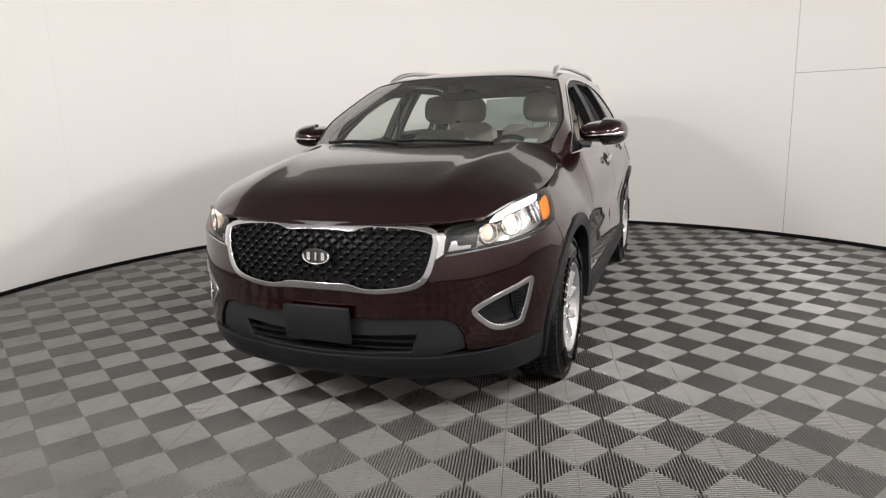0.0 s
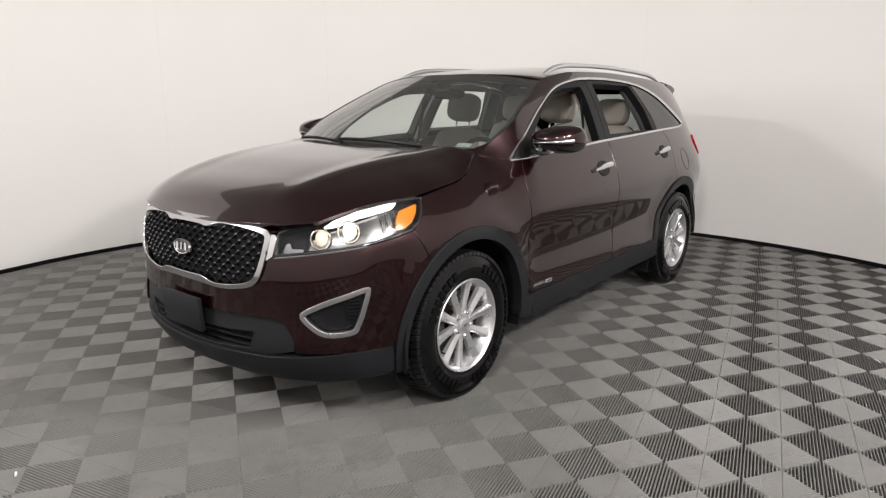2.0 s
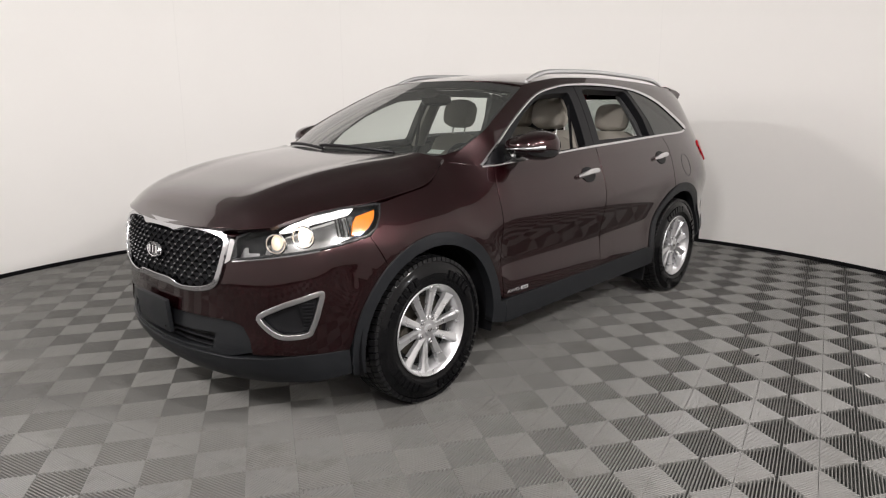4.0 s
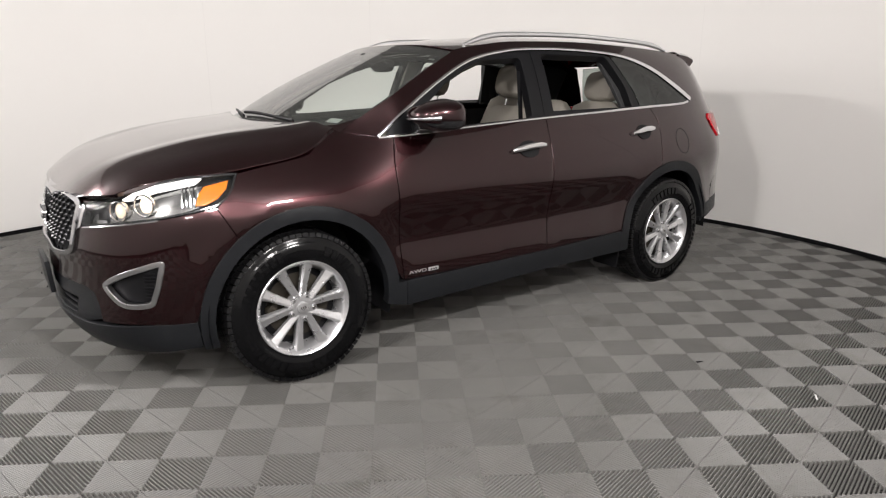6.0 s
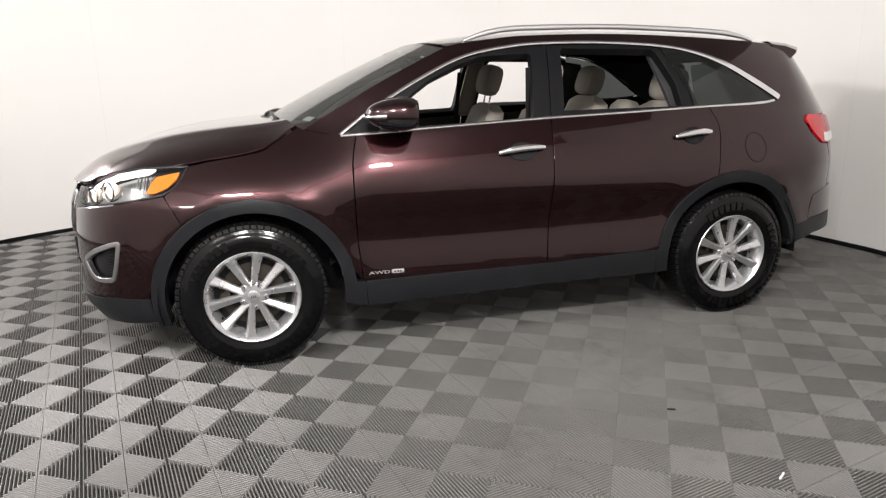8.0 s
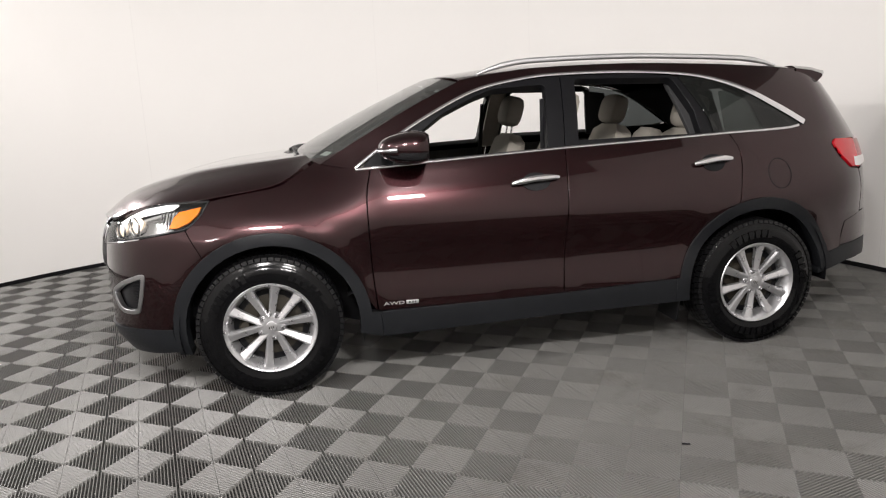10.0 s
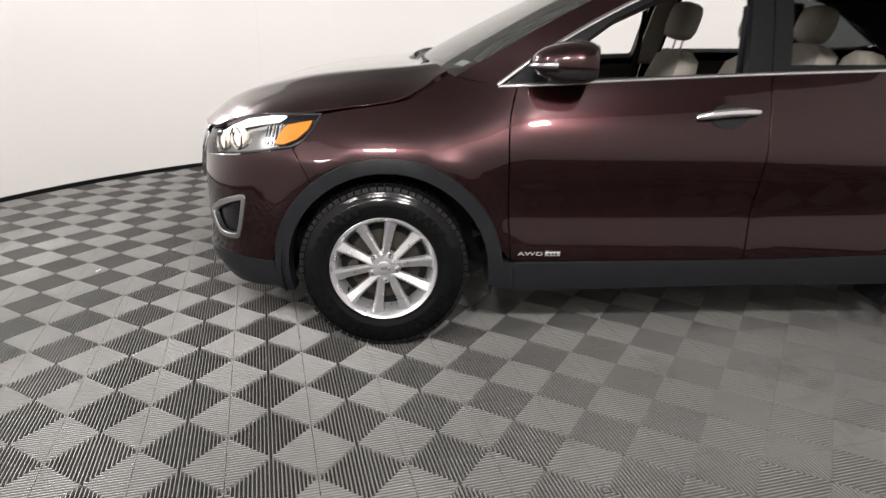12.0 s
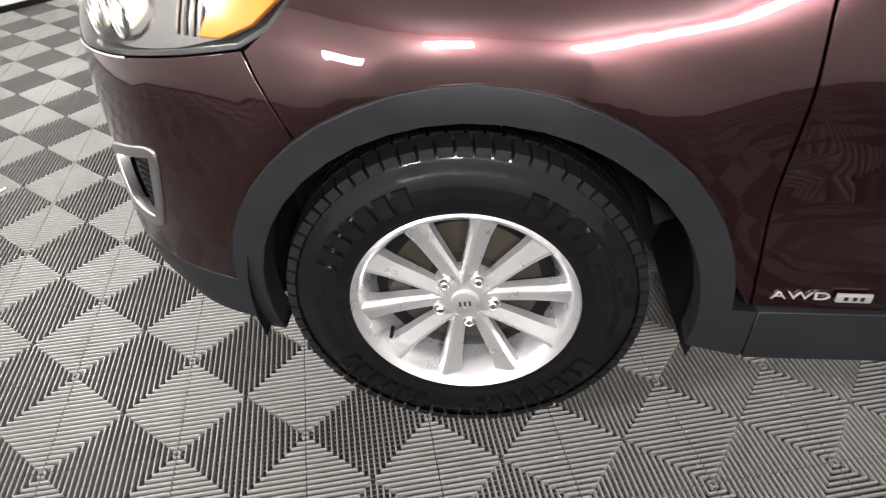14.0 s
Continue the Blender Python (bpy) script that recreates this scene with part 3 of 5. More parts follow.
    frame_f = [(0.50, 1.118)] + [(x, float(CROWN_Z(x)) - 0.008) for x in np.arange(0.54, 1.61, 0.06)] + [(1.612, 1.541), (1.565, 1.160)] + [(x, float(BELT_Z(x))) for x in np.arange(1.5, 0.5, -0.15)]
    panel("window_frame", [flip(sd(frame_f), s), flip(sd(hole_f), s)], wrap, BLACK, f, "black window frame", lift=-0.008, depth=0.05)
    hole_r = [(1.650, 1.200), (1.690, 1.512), (1.705, 1.527), (2.25, 1.518), (2.275, 1.500), (2.352, 1.33), (2.365, 1.205)]
    frame_r = [(1.573, 1.162), (1.620, 1.542)] + [(x, float(CROWN_Z(x)) - 0.008) for x in np.arange(1.66, 2.28, 0.06)] + [(2.305, 1.515), (2.415, 1.30), (2.435, 1.193)] + [(x, float(BELT_Z(x))) for x in np.arange(2.3, 1.6, -0.15)]
    panel("window_frame", [flip(sd(frame_r), s), flip(sd(hole_r), s)], wrap, BLACK, r, "black window frame", lift=-0.008, depth=0.05)
    qg = [(2.315, 1.512), (2.425, 1.30), (2.445, 1.195)] + [(x, float(BELT_Z(x)) + 0.002) for x in np.arange(2.5, 3.0, 0.1)] + [(3.02, 1.234)] + [(x, float(CROWN_Z(x)) - 0.008) for x in np.arange(2.98, 2.32, -0.06)]
    panel("quarter_window", [flip(sd(qg), s)], wrap, TINT, car, "dark tinted rear side glass", lift=-0.006, depth=0.004)
    # bright trim
    p = wrap(s * u_of_x([q[0] for q in crown]), np.array([q[1] for q in crown]))
    out = np.c_[np.zeros(len(p)), -s * np.ones(len(p)), 0.45 * np.ones(len(p))]
    wid = [(0.0085 if q[0] < 2.4 else 0.0085 + 0.010 * min(1, (q[0] - 2.4) / 0.5), 0.006) for q in crown]
    tube("window_trim", p, wid, CHROME, car, "bright trim over the side windows", up=out, n=8)
    bx = np.arange(0.47, 3.05, 0.06)
    p = wrap(s * u_of_x(bx), BELT_Z(bx))
    out = np.c_[np.zeros(len(p)), -s * np.ones(len(p)), 0.3 * np.ones(len(p))]
    tube("window_trim", p, (0.0075, 0.006), CHROME, car, "bright trim under the side windows", up=out, n=8)
    # door handles
    for x0, x1, z0, door in ((1.25, 1.50, 1.012, f), (2.275, 2.50, 1.055, r)):
        xs = np.linspace(x0, x1, 12)
        zz = z0 + 0.02 * np.linspace(0, 1, 12) - 0.012 * (np.abs(np.linspace(-1, 1, 12)) ** 2)
        p = wrap(s * u_of_x(xs), zz)
        p[:, 1] += -s * (0.034 - 0.022 * np.abs(np.linspace(-1, 1, 12)) ** 3)
        w = [(0.017 * (1 - 0.35 * abs(k) ** 4), 0.009) for k in np.linspace(-1, 1, 12)]
        h = tube("handle", p, w, CHROME, door, "chrome door handle", up=(0, -s, 0.15), n=10, power=2.4)
        # the cup isn't hollowed: a flat black oval paints its shade
        cup = [(x0 + (x1 - x0) * (0.52 + 0.30 * math.cos(a)), z0 - 0.010 + 0.045 * math.sin(a)) for a in np.linspace(0, 2 * math.pi, 20)[:-1]]
        panel("handle_cup_shade", [flip(sd(cup), s)], wrap, BLACK, door, "flat black patch for the shade in the handle's recess", lift=0.004, depth=0, step=0.03)


for s in (1, -1):
    paint_side(s)

# shut line round the fuel flap (driver's side)
flap = [(2.785 + 0.070 * math.cos(a), 0.968 + 0.080 * math.sin(a)) for a in np.linspace(0, 2 * math.pi, 40)[:-1]]
pf = wrap(u_of_x([q[0] for q in flap]), np.array([q[1] for q in flap]))
tube("fuel_flap_gap", pf, (0.0022, 0.0015), BLACK, car, "thin round gap of the fuel flap", up=(0, -1, 0.2), n=6, closed=True)

# hood, roof, windscreen
hx = np.arange(-0.70, 0.25, 0.04)
edge = [(-0.868, 0.0), (-0.862, 0.15), (-0.850, 0.30), (-0.826, 0.45), (-0.788, 0.555), (-0.738, 0.635)] + [(float(x), float(HOOD_Y(x)) - 0.007) for x in hx] + [(0.262, 0.745)]
rear = [(0.225, 0.62), (0.165, 0.45), (0.105, 0.22), (0.085, 0.0)]
half = edge + rear
loop = half + [(x, -y) for x, y in half[::-1] if y > 0]
panel("hood", [loop], hood_skin, PAINT, car, "burgundy bonnet", depth=0.02)
rx = np.arange(1.10, 3.26, 0.06)
redge = [(float(x), float(roof_edge_y(x)) - 0.004) for x in rx]
loop = [(0.985, 0.0), (0.992, 0.25), (1.02, 0.45), (1.06, float(roof_edge_y(1.06)) - 0.004)] + redge + [(3.33, 0.45), (3.36, 0.0)]
loop = loop + [(x, -y) for x, y in loop[::-1] if y > 0]
panel("roof", [loop], roof_skin, PAINT, car, "burgundy roof", depth=0.02)
screen = [(-0.985, 0.12), (-0.93, 0.06), (-0.80, 0.02), (-0.6, 0.0), (0.6, 0.0), (0.80, 0.02), (0.93, 0.06), (0.985, 0.12), (0.985, 0.985), (0.5, 0.985), (-0.5, 0.985), (-0.985, 0.985)]
panel("windscreen", [screen], screen_skin, GLASS, car, "clear windscreen", depth=0.004, lift=-0.004)
for k in (1, -1):
    corner = [(0.995, -0.01), (0.995, 0.13), (0.985, 0.125), (0.93, 0.064), (0.80, 0.024), (0.70, -0.01)]
    panel("fender_corner", [[(k * a, t) for a, t in corner]], screen_skin, PAINT, car, "burgundy fender corner under the windscreen", depth=0.006, lift=-0.002, step=0.02)
band = [(-0.985, 0.90), (0.985, 0.90), (0.985, 0.985), (-0.985, 0.985)]
panel("shade_band", [band], screen_skin, LINER, car, "dark band along the top of the windscreen", depth=0, lift=-0.012)
for lo, hi in ((-0.985, -0.965), (0.965, 0.985)):
    panel("screen_border", [[(lo, 0.0), (hi, 0.0), (hi, 0.985), (lo, 0.985)]], screen_skin, LINER, car, "black border of the windscreen", depth=0, lift=-0.012)
panel("screen_border", [[(-0.985, 0.0), (0.985, 0.0), (0.985, 0.085), (-0.985, 0.085)]], screen_skin, LINER, car, "black border of the windscreen", depth=0, lift=-0.012)


def cowl_skin(a, t):
    a, t = np.asarray(a, float), np.asarray(t, float)
    b = screen_skin(a, 0 * t + 0.01)
    hy = b[..., 1]
    hx_ = 0.10 + 0.145 * np.abs(a) ** 2
    front_z = hood_skin(hx_, hy * 0.99)[..., 2] - 0.03
    return np.stack([hx_ + (b[..., 0] + 0.01 - hx_) * t, hy, front_z + (b[..., 2] - 0.006 - front_z) * t], -1)


cowl_skin.outward = lambda p: np.c_[p[:, 0] * 0, p[:, 1] * 0, p[:, 2] * 0 + 1]
panel("cowl", [[(-0.97, -0.5), (0.97, -0.5), (0.97, 1.0), (-0.97, 1.0)]], cowl_skin, BLACK, car, "black plastic cowl", depth=0)
for a0, a1, t1 in ((0.62, -0.18, 0.035), (-0.10, -0.80, 0.035)):
    k = np.linspace(0, 1, 14)
    p = screen_skin(a0 + (a1 - a0) * k, 0.030 + t1 * np.sin(k * 2.2))
    p[:, 2] += 0.014
    tube("wiper", p, (0.007, 0.010), BLACK, car, "black wiper blade", up=(-0.5, 0, 1), n=6)

# ---- nose ----


def bumper_loops():
    top = fr([(0.0, 0.630), (0.12, 0.630), (0.25, 0.626), (0.40, 0.648), (0.465, 0.685), (0.51, 0.77), (0.545, 0.785)]) + sd([(-0.74, 0.805), (-0.58, 0.832), (-0.39, 0.862), (-0.357, 0.868)])
    side = sd([(-0.278, 0.72)] + [p for p in out_f if p[0] < -0.285 and p[1] > 0.39][::-1])
    low = sd([(-0.475, 0.385)]) + fr([(0.80, 0.385), (0.625, 0.385), (0.615, 0.45), (0.585, 0.505), (0.53, 0.525), (0.3, 0.520), (0.0, 0.518)])
    h = top + side + low
    outer = h + [(-u, z) for u, z in h[::-1] if u > 0]
    return outer


fog_u = sd([(-0.785, 0.552), (-0.74, 0.60), (-0.66, 0.64), (-0.575, 0.662), (-0.585, 0.58), (-0.61, 0.50), (-0.635, 0.462), (-0.72, 0.455), (-0.765, 0.495)])
fog_line = smooth_line(fog_u, 0.02, True)
panel("front_bumper", [bumper_loops(), fog_line, flip(fog_line, -1)], wrap, PAINT, car, "burgundy front bumper skin")
lip = fr([(0.0, 0.235), (0.5, 0.238), (0.75, 0.245)]) + sd([(-0.60, 0.25), (-0.46, 0.262), (-0.475, 0.38)]) + fr([(0.80, 0.38), (0.5, 0.352), (0.0, 0.34)])
panel("chin", [lip + [(-u, z) for u, z in lip[::-1] if u > 0.001]], wrap, CLAD, car, "grey plastic lower bumper lip", depth=0.08)


def shrunk(lp, d):
    """A closed loop moved inward by d."""
    a = np.array(lp, float)
    t = np.roll(a, -1, 0) - np.roll(a, 1, 0)
    n = np.c_[-t[:, 1], t[:, 0]]
    n /= np.linalg.norm(n, axis=1)[:, None] + 1e-9
    area = (a[:, 0] * np.roll(a[:, 1], -1) - a[:, 1] * np.roll(a[:, 0], -1)).sum()
    return [tuple(v) for v in a + n * d * (1 if area > 0 else -1)]


def recess(name, loop, mat, depth, parent=None, label="", step=0.04):
    return panel(name, [loop], wrap, mat, parent or car, label, lift=-depth, depth=0, step=step)


lowp = fr([(0.0, 0.513), (0.3, 0.515), (0.525, 0.52), (0.58, 0.50), (0.61, 0.447), (0.615, 0.39), (0.5, 0.357), (0.0, 0.345)])
lowp = lowp + [(-u, z) for u, z in lowp[::-1] if u > 0]
slot = fr([(0.0, 0.440), (0.25, 0.445), (0.43, 0.455), (0.40, 0.372), (0.2, 0.358), (0.0, 0.355)])
slot = slot + [(-u, z) for u, z in slot[::-1] if u > 0]
panel("lower_grille", [lowp, slot], wrap, CLAD, car, "grey plastic lower grille panel", lift=-0.012, depth=0.05)
recess("lower_grille_back", shrunk(slot, -0.01), BLACK, 0.07, label="black duct behind the lower grille")
for z in (0.385, 0.415):
    y = np.linspace(-0.42, 0.42, 25)
    p = wrap(u_of_y(y), 0 * y + z)
    p[:, 0] += 0.035
    tube("lower_grille_bar", p, (0.005, 0.012), BLACK, car, "black horizontal grille bar", up=(-1, 0, 0), n=6)

plate = bmesh.new()
box(plate, (-0.932, 0.005, 0.488), (0.022, 0.315, 0.155), Matrix.Rotation(radians(-4), 4, "Y"), 0.006)
plate_ob = part("plate_holder", plate, CLAD, car, "empty black licence plate holder", smooth=True)
for y in (-0.13, 0.14):
    for z in (0.44, 0.535):
        b2 = bmesh.new()
        bmesh.ops.create_cone(b2, cap_ends=True, segments=12, radius1=0.006, radius2=0.004, depth=0.006, matrix=Matrix.Translation((-0.946 + (0.488 - z) * -0.06, y, z)) @ Matrix.Rotation(radians(-90), 4, "Y"))
        part("screw", b2, BLACK, plate_ob)

# grille
gr = [(0.0, 0.882), (0.10, 0.880), (0.15, 0.876), (0.20, 0.888), (0.26, 0.894), (0.40, 0.886), (0.485, 0.872), (0.505, 0.852), (0.492, 0.78), (0.465, 0.71), (0.43, 0.675), (0.36, 0.655), (0.26, 0.645), (0.2, 0.648), (0.15, 0.662), (0.08, 0.664), (0.0, 0.664)]
gr_h = fr(smooth_line(gr, 0.02))
gr_in = gr_h + [(-u, z) for u, z in gr_h[::-1] if u > 1e-6]
go = [(0.0, 0.906), (0.15, 0.906), (0.30, 0.904), (0.43, 0.896), (0.510, 0.881), (0.523, 0.854), (0.511, 0.78), (0.485, 0.703), (0.446, 0.661), (0.375, 0.640), (0.27, 0.629), (0.12, 0.636), (0.0, 0.637)]
go_h = fr(smooth_line(go, 0.02))
gr_out = go_h + [(-u, z) for u, z in go_h[::-1] if u > 1e-6]
panel("grille_surround", [gr_out, gr_in], wrap, DARK_CHROME, car, "chrome grille surround pinched in the middle", lift=0.014, depth=0.04, step=0.02, round_edge=0.006)
grille = recess("grille_back", shrunk(gr_in, -0.012), BLACK, 0.022, label="gloss black grille backing", step=0.03)
vs, fs = [], []
cell_u, cell_z = 0.056, 0.044
loopn = shrunk(gr_in, 0.006)
cand = []
for j in range(-6, 30):
    for i in range(-20, 21):
        u, z = (i + 0.5 * (j % 2)) * cell_u, 0.62 + j * cell_z * 0.5
        cand.append((u, z))
cand = np.array(cand)
cand = cand[inside(cand, [loopn])]
for u, z in cand:
    k = len(vs)
    hw, hh = cell_u * 0.47, cell_z * 0.47
    ring = [(u - hw, z), (u, z - hh), (u + hw, z), (u, z + hh)]
    inner = [(u - hw * 0.62, z), (u, z - hh * 0.62), (u + hw * 0.62, z), (u, z + hh * 0.62)]
    a = wrap(np.array([q[0] for q in ring]), np.array([q[1] for q in ring])) + np.array([0.006, 0, 0])
    b = wrap(np.array([q[0] for q in inner]), np.array([q[1] for q in inner])) + np.array([0.022, 0, 0])
    vs += list(a) + list(b)
    fs += [(k + m, k + (m + 1) % 4, k + 4 + (m + 1) % 4, k + 4 + m) for m in range(4)]
tagged(mesh_object("grille_mesh", vs, fs, BLACK, car, "gloss black diamond mesh of the grille", smooth=False), kind="stuff")
vs, fs = [], []
for u, z in cand:
    if abs(u) < 0.09 and abs(z - 0.776) < 0.06:
        continue
    k = len(vs)
    pz = z + cell_z * 0.5
    du, dz = 0.0090, 0.0056
    ring = [(u - du, pz), (u, pz - dz), (u + du, pz), (u, pz + dz)]
    a = wrap(np.array([q[0] for q in ring]), np.array([q[1] for q in ring])) + np.array([0.005, 0, 0])
    vs += list(a) + [a.mean(0) - np.array([0.009, 0, 0])]
    fs += [(k + m, k + (m + 1) % 4, k + 4) for m in range(4)]
tagged(mesh_object("grille_stud", vs, fs, SATIN, car, "small bright studs on the grille mesh", smooth=False), kind="stuff")


def badge(name, centre, rx_, rz_, thick, tilt, parent):
    v, f = [], []
    prof = [(1.0, 0.0), (1.0, 0.6), (0.94, 1.0), (0.86, 0.9), (0.84, 0.6)]
    n = 40
    for i in range(n):
        a = 2 * math.pi * i / n
        for r, h in prof:
            v.append((-thick * h, rx_ * r * math.cos(a), rz_ * r * math.sin(a)))
    k = len(prof)
    for i in range(n):
        for j in range(k - 1):
            p, q = i * k + j, (i + 1) % n * k + j
            f.append((p, p + 1, q + 1, q))
    m = Matrix.Translation(centre) @ Matrix.Rotation(tilt, 4, "Y")
    rim = mesh_object(name, [m @ Vector(x) for x in v], f, CHROME, parent, "oval chrome badge")
    d = [(-thick * 0.6, rx_ * 0.85 * math.cos(2 * math.pi * i / n), rz_ * 0.85 * math.sin(2 * math.pi * i / n)) for i in range(n)]
    mesh_object("badge_face", [m @ Vector(x) for x in d], [tuple(range(n))], GLOSSY, rim, "black face of the badge", smooth=False)
    for y, w in ((0.034, 0.016), (0.0, 0.008), (-0.034, 0.016)):
        b2 = bmesh.new()
        box(b2, (-thick * 0.8, y, 0), (thick * 0.5, w, 0.036), None, 0.002, 1)
        bmesh.ops.transform(b2, matrix=m, verts=b2.verts)
        part("badge_mark", b2, CHROME, rim, "plain bright mark on the badge")


badge("badge", (-0.902, 0.0, 0.776), 0.067, 0.036, 0.016, radians(6), car)

nose = fr([(0.0, 0.900), (0.30, 0.898), (0.45, 0.888), (0.53, 0.884), (0.60, 0.906), (0.60, 0.94), (0.5, 0.945), (0.3, 0.94), (0.0, 0.935)])
nose = nose + [(-u, z) for u, z in nose[::-1] if u > 1e-6]
panel("nose_panel", [nose], wrap, PAINT, car, "burgundy edge under the bonnet", lift=-0.004, depth=0, step=0.03)

# fog lamp niches
for s in (1, -1):
    ol, il = flip(shrunk(fog_line, 0.003), s), flip(shrunk(fog_line, 0.021), s)
    bez = panel("fog_bezel", [ol, il], wrap, BEZEL, car, "satin silver surround of the fog lamp niche", lift=0.006, depth=0.02, step=0.025, round_edge=0.006)
    recess("fog_niche", flip(shrunk(fog_line, 0.015), s), BLACK, 0.03, label="black plastic niche")
    blade = sd([(-0.665, 0.615), (-0.60, 0.632), (-0.607, 0.55), (-0.635, 0.492), (-0.655, 0.53)])
    niche = panel("fog_blank", [flip(blade, s)], wrap, BLACK, car, "black ribbed blank in the niche", lift=-0.016, depth=0.02, step=0.02)
    for i in range(8):
        z = 0.505 + i * 0.015
        xs = np.linspace(-0.652, -0.612, 5)
        p = wrap(s * u_of_x(xs), 0 * xs + z)
        tube("rib", p - np.array([[-0.004, -s * 0.004, 0]]), (0.003, 0.004), BLACK, niche, up=(-0.6, -s, 0), n=4)

# headlamps
LAMP = fr([(0.545, 0.788), (0.552, 0.884), (0.60, 0.908)]) + sd([(-0.70, 0.946), (-0.60, 0.978), (-0.46, 0.996), (-0.30, 1.0), (-0.245, 0.998), (-0.275, 0.94), (-0.31, 0.90), (-0.36, 0.873), (-0.46, 0.857), (-0.60, 0.835), (-0.74, 0.812)])
for s in (1, -1):
    lamp = new("headlamp")
    lamp.parent = car
    ll = straight(LAMP, 0.03)
    recess("lamp_housing", flip(LAMP, s), BLACK, 0.045, lamp, "black inside of the headlamp", step=0.03)
    panel("lamp_cover", [flip(LAMP, s)], wrap, LENS, lamp, "clear headlamp cover", lift=0.002, depth=0.004, step=0.03).visible_shadow = False
    panel("lamp_rim", [flip(LAMP, s), flip(shrunk(straight(LAMP, 0.02), 0.006), s)], wrap, GLOSSY, lamp, "black edge of the headlamp", lift=0.0, depth=0.04, step=0.02)
    chromeband = sd([(-0.765, 0.818), (-0.76, 0.862), (-0.70, 0.905), (-0.60, 0.940), (-0.50, 0.960), (-0.40, 0.968), (-0.39, 0.888), (-0.5, 0.862), (-0.6, 0.846)])
    recess("lamp_reflector", flip(chromeband, s), REFLECT, 0.034, lamp, "bright reflector", step=0.03)
    guide = sd([(-0.72, 0.910), (-0.69, 0.934), (-0.60, 0.966), (-0.46, 0.987), (-0.40, 0.988), (-0.43, 0.970), (-0.60, 0.944), (-0.69, 0.914)])
    panel("light_guide", [flip(guide, s)], wrap, DRL, lamp, "white daytime light strip", lift=-0.003, depth=0.01, step=0.02)
    amber = sd([(-0.435, 0.886), (-0.418, 0.930), (-0.392, 0.958), (-0.287, 0.976), (-0.302, 0.945), (-0.345, 0.908), (-0.398, 0.886)])
    inner = fr([(0.560, 0.797), (0.578, 0.845), (0.596, 0.850), (0.604, 0.824), (0.655, 0.826), (0.65, 0.810)])
    recess("lamp_bezel", flip(inner, s), SATIN, 0.036, lamp, "silver inner corner of the headlamp", step=0.02)
    panel("side_reflector", [flip(amber, s)], wrap, AMBER, lamp, "amber side reflector", lift=-0.010, depth=0.01, step=0.02)
    for x, z, r in ((-0.728, 0.860, 0.037), (-0.640, 0.886, 0.040)):
        c = wrap(np.array([s * float(u_of_x(x))]), np.array([z]))[0]
        b2 = bmesh.new()
        bmesh.ops.create_uvsphere(b2, u_segments=24, v_segments=12, radius=r)
        bmesh.ops.scale(b2, vec=(0.7, 0.7, 1), verts=b2.verts)
        bmesh.ops.translate(b2, verts=b2.verts, vec=(c[0] + 0.030, c[1] + s * 0.028, c[2]))
        lens = part("projector_lens", b2, BULB if x > -0.7 else BULB_DIM, lamp, "round projector lens, lit warm white" if x > -0.7 else "round inner lens, faintly lit", smooth=True)
        ring = np.array([c[0] + 0.012, c[1] + s * 0.014, c[2]])
        th = np.linspace(0, 2 * math.pi, 28)[:-1]
        nrm = np.array([-0.75, -s * 0.66, 0])
        t1 = np.array([-0.66 * s, 0.75, 0.0]) * s
        pr = [ring + (t1 * math.cos(a) + np.array([0, 0, 1]) * math.sin(a)) * r * 1.12 for a in th]
        tube("lens_ring", pr, (0.004, 0.006), CHROME, lamp, "chrome ring round the lens", up=tuple(nrm), n=6, closed=True)
    for i in range(6):
        x = -0.50 + i * 0.016
        zz = np.linspace(0.875, 0.955, 4)
        p = wrap(s * u_of_x(x) + 0 * zz, zz)
        tube("lamp_flute", p + np.array([[0.02, s * 0.02, 0]]), (0.004, 0.004), GLOSSY if i % 2 else REFLECT, lamp, up=(-0.6, -s, 0), n=4)
    lipu = [float(q) for q in np.linspace(u_of_y(0.55), u_of_x(-0.58), 14)]
    lipz = np.interp(lipu, [float(u_of_y(0.545)), float(u_of_x(-0.74)), float(u_of_x(-0.60)), float(u_of_x(-0.46))], [0.786, 0.810, 0.833, 0.855])
    pl = wrap(s * np.array(lipu), lipz - 0.004)
    tube("lamp_lip", pl, (0.0035, 0.003), CHROME, lamp, "thin bright lower edge of the headlamp", up=(-0.7, -s * 0.7, 0.2), n=6)
    # chrome link between grille and lamp
    link = fr([(0.522, 0.872), (0.545, 0.872), (0.552, 0.86), (0.542, 0.79), (0.512, 0.77), (0.515, 0.80)])
    panel("grille_link", [flip(link, s)], wrap, CHROME, car, "chrome link between grille and headlamp", lift=0.006, depth=0.02, step=0.02)

# ---- rear ----
def rear_half(h):
    return h + [(2 * ARC[-1] - u, z) for u, z in h[::-1]]


def wrap_rear(u, z):
    """The skin round the tail, u running on past the middle to the other side."""
    u = np.asarray(u, float)
    p = wrap(np.minimum(u, 2 * ARC[-1] - u), z)
    p[..., 1] = np.where(u > ARC[-1], np.abs(p[..., 1]), -np.abs(p[..., 1]))
    return p


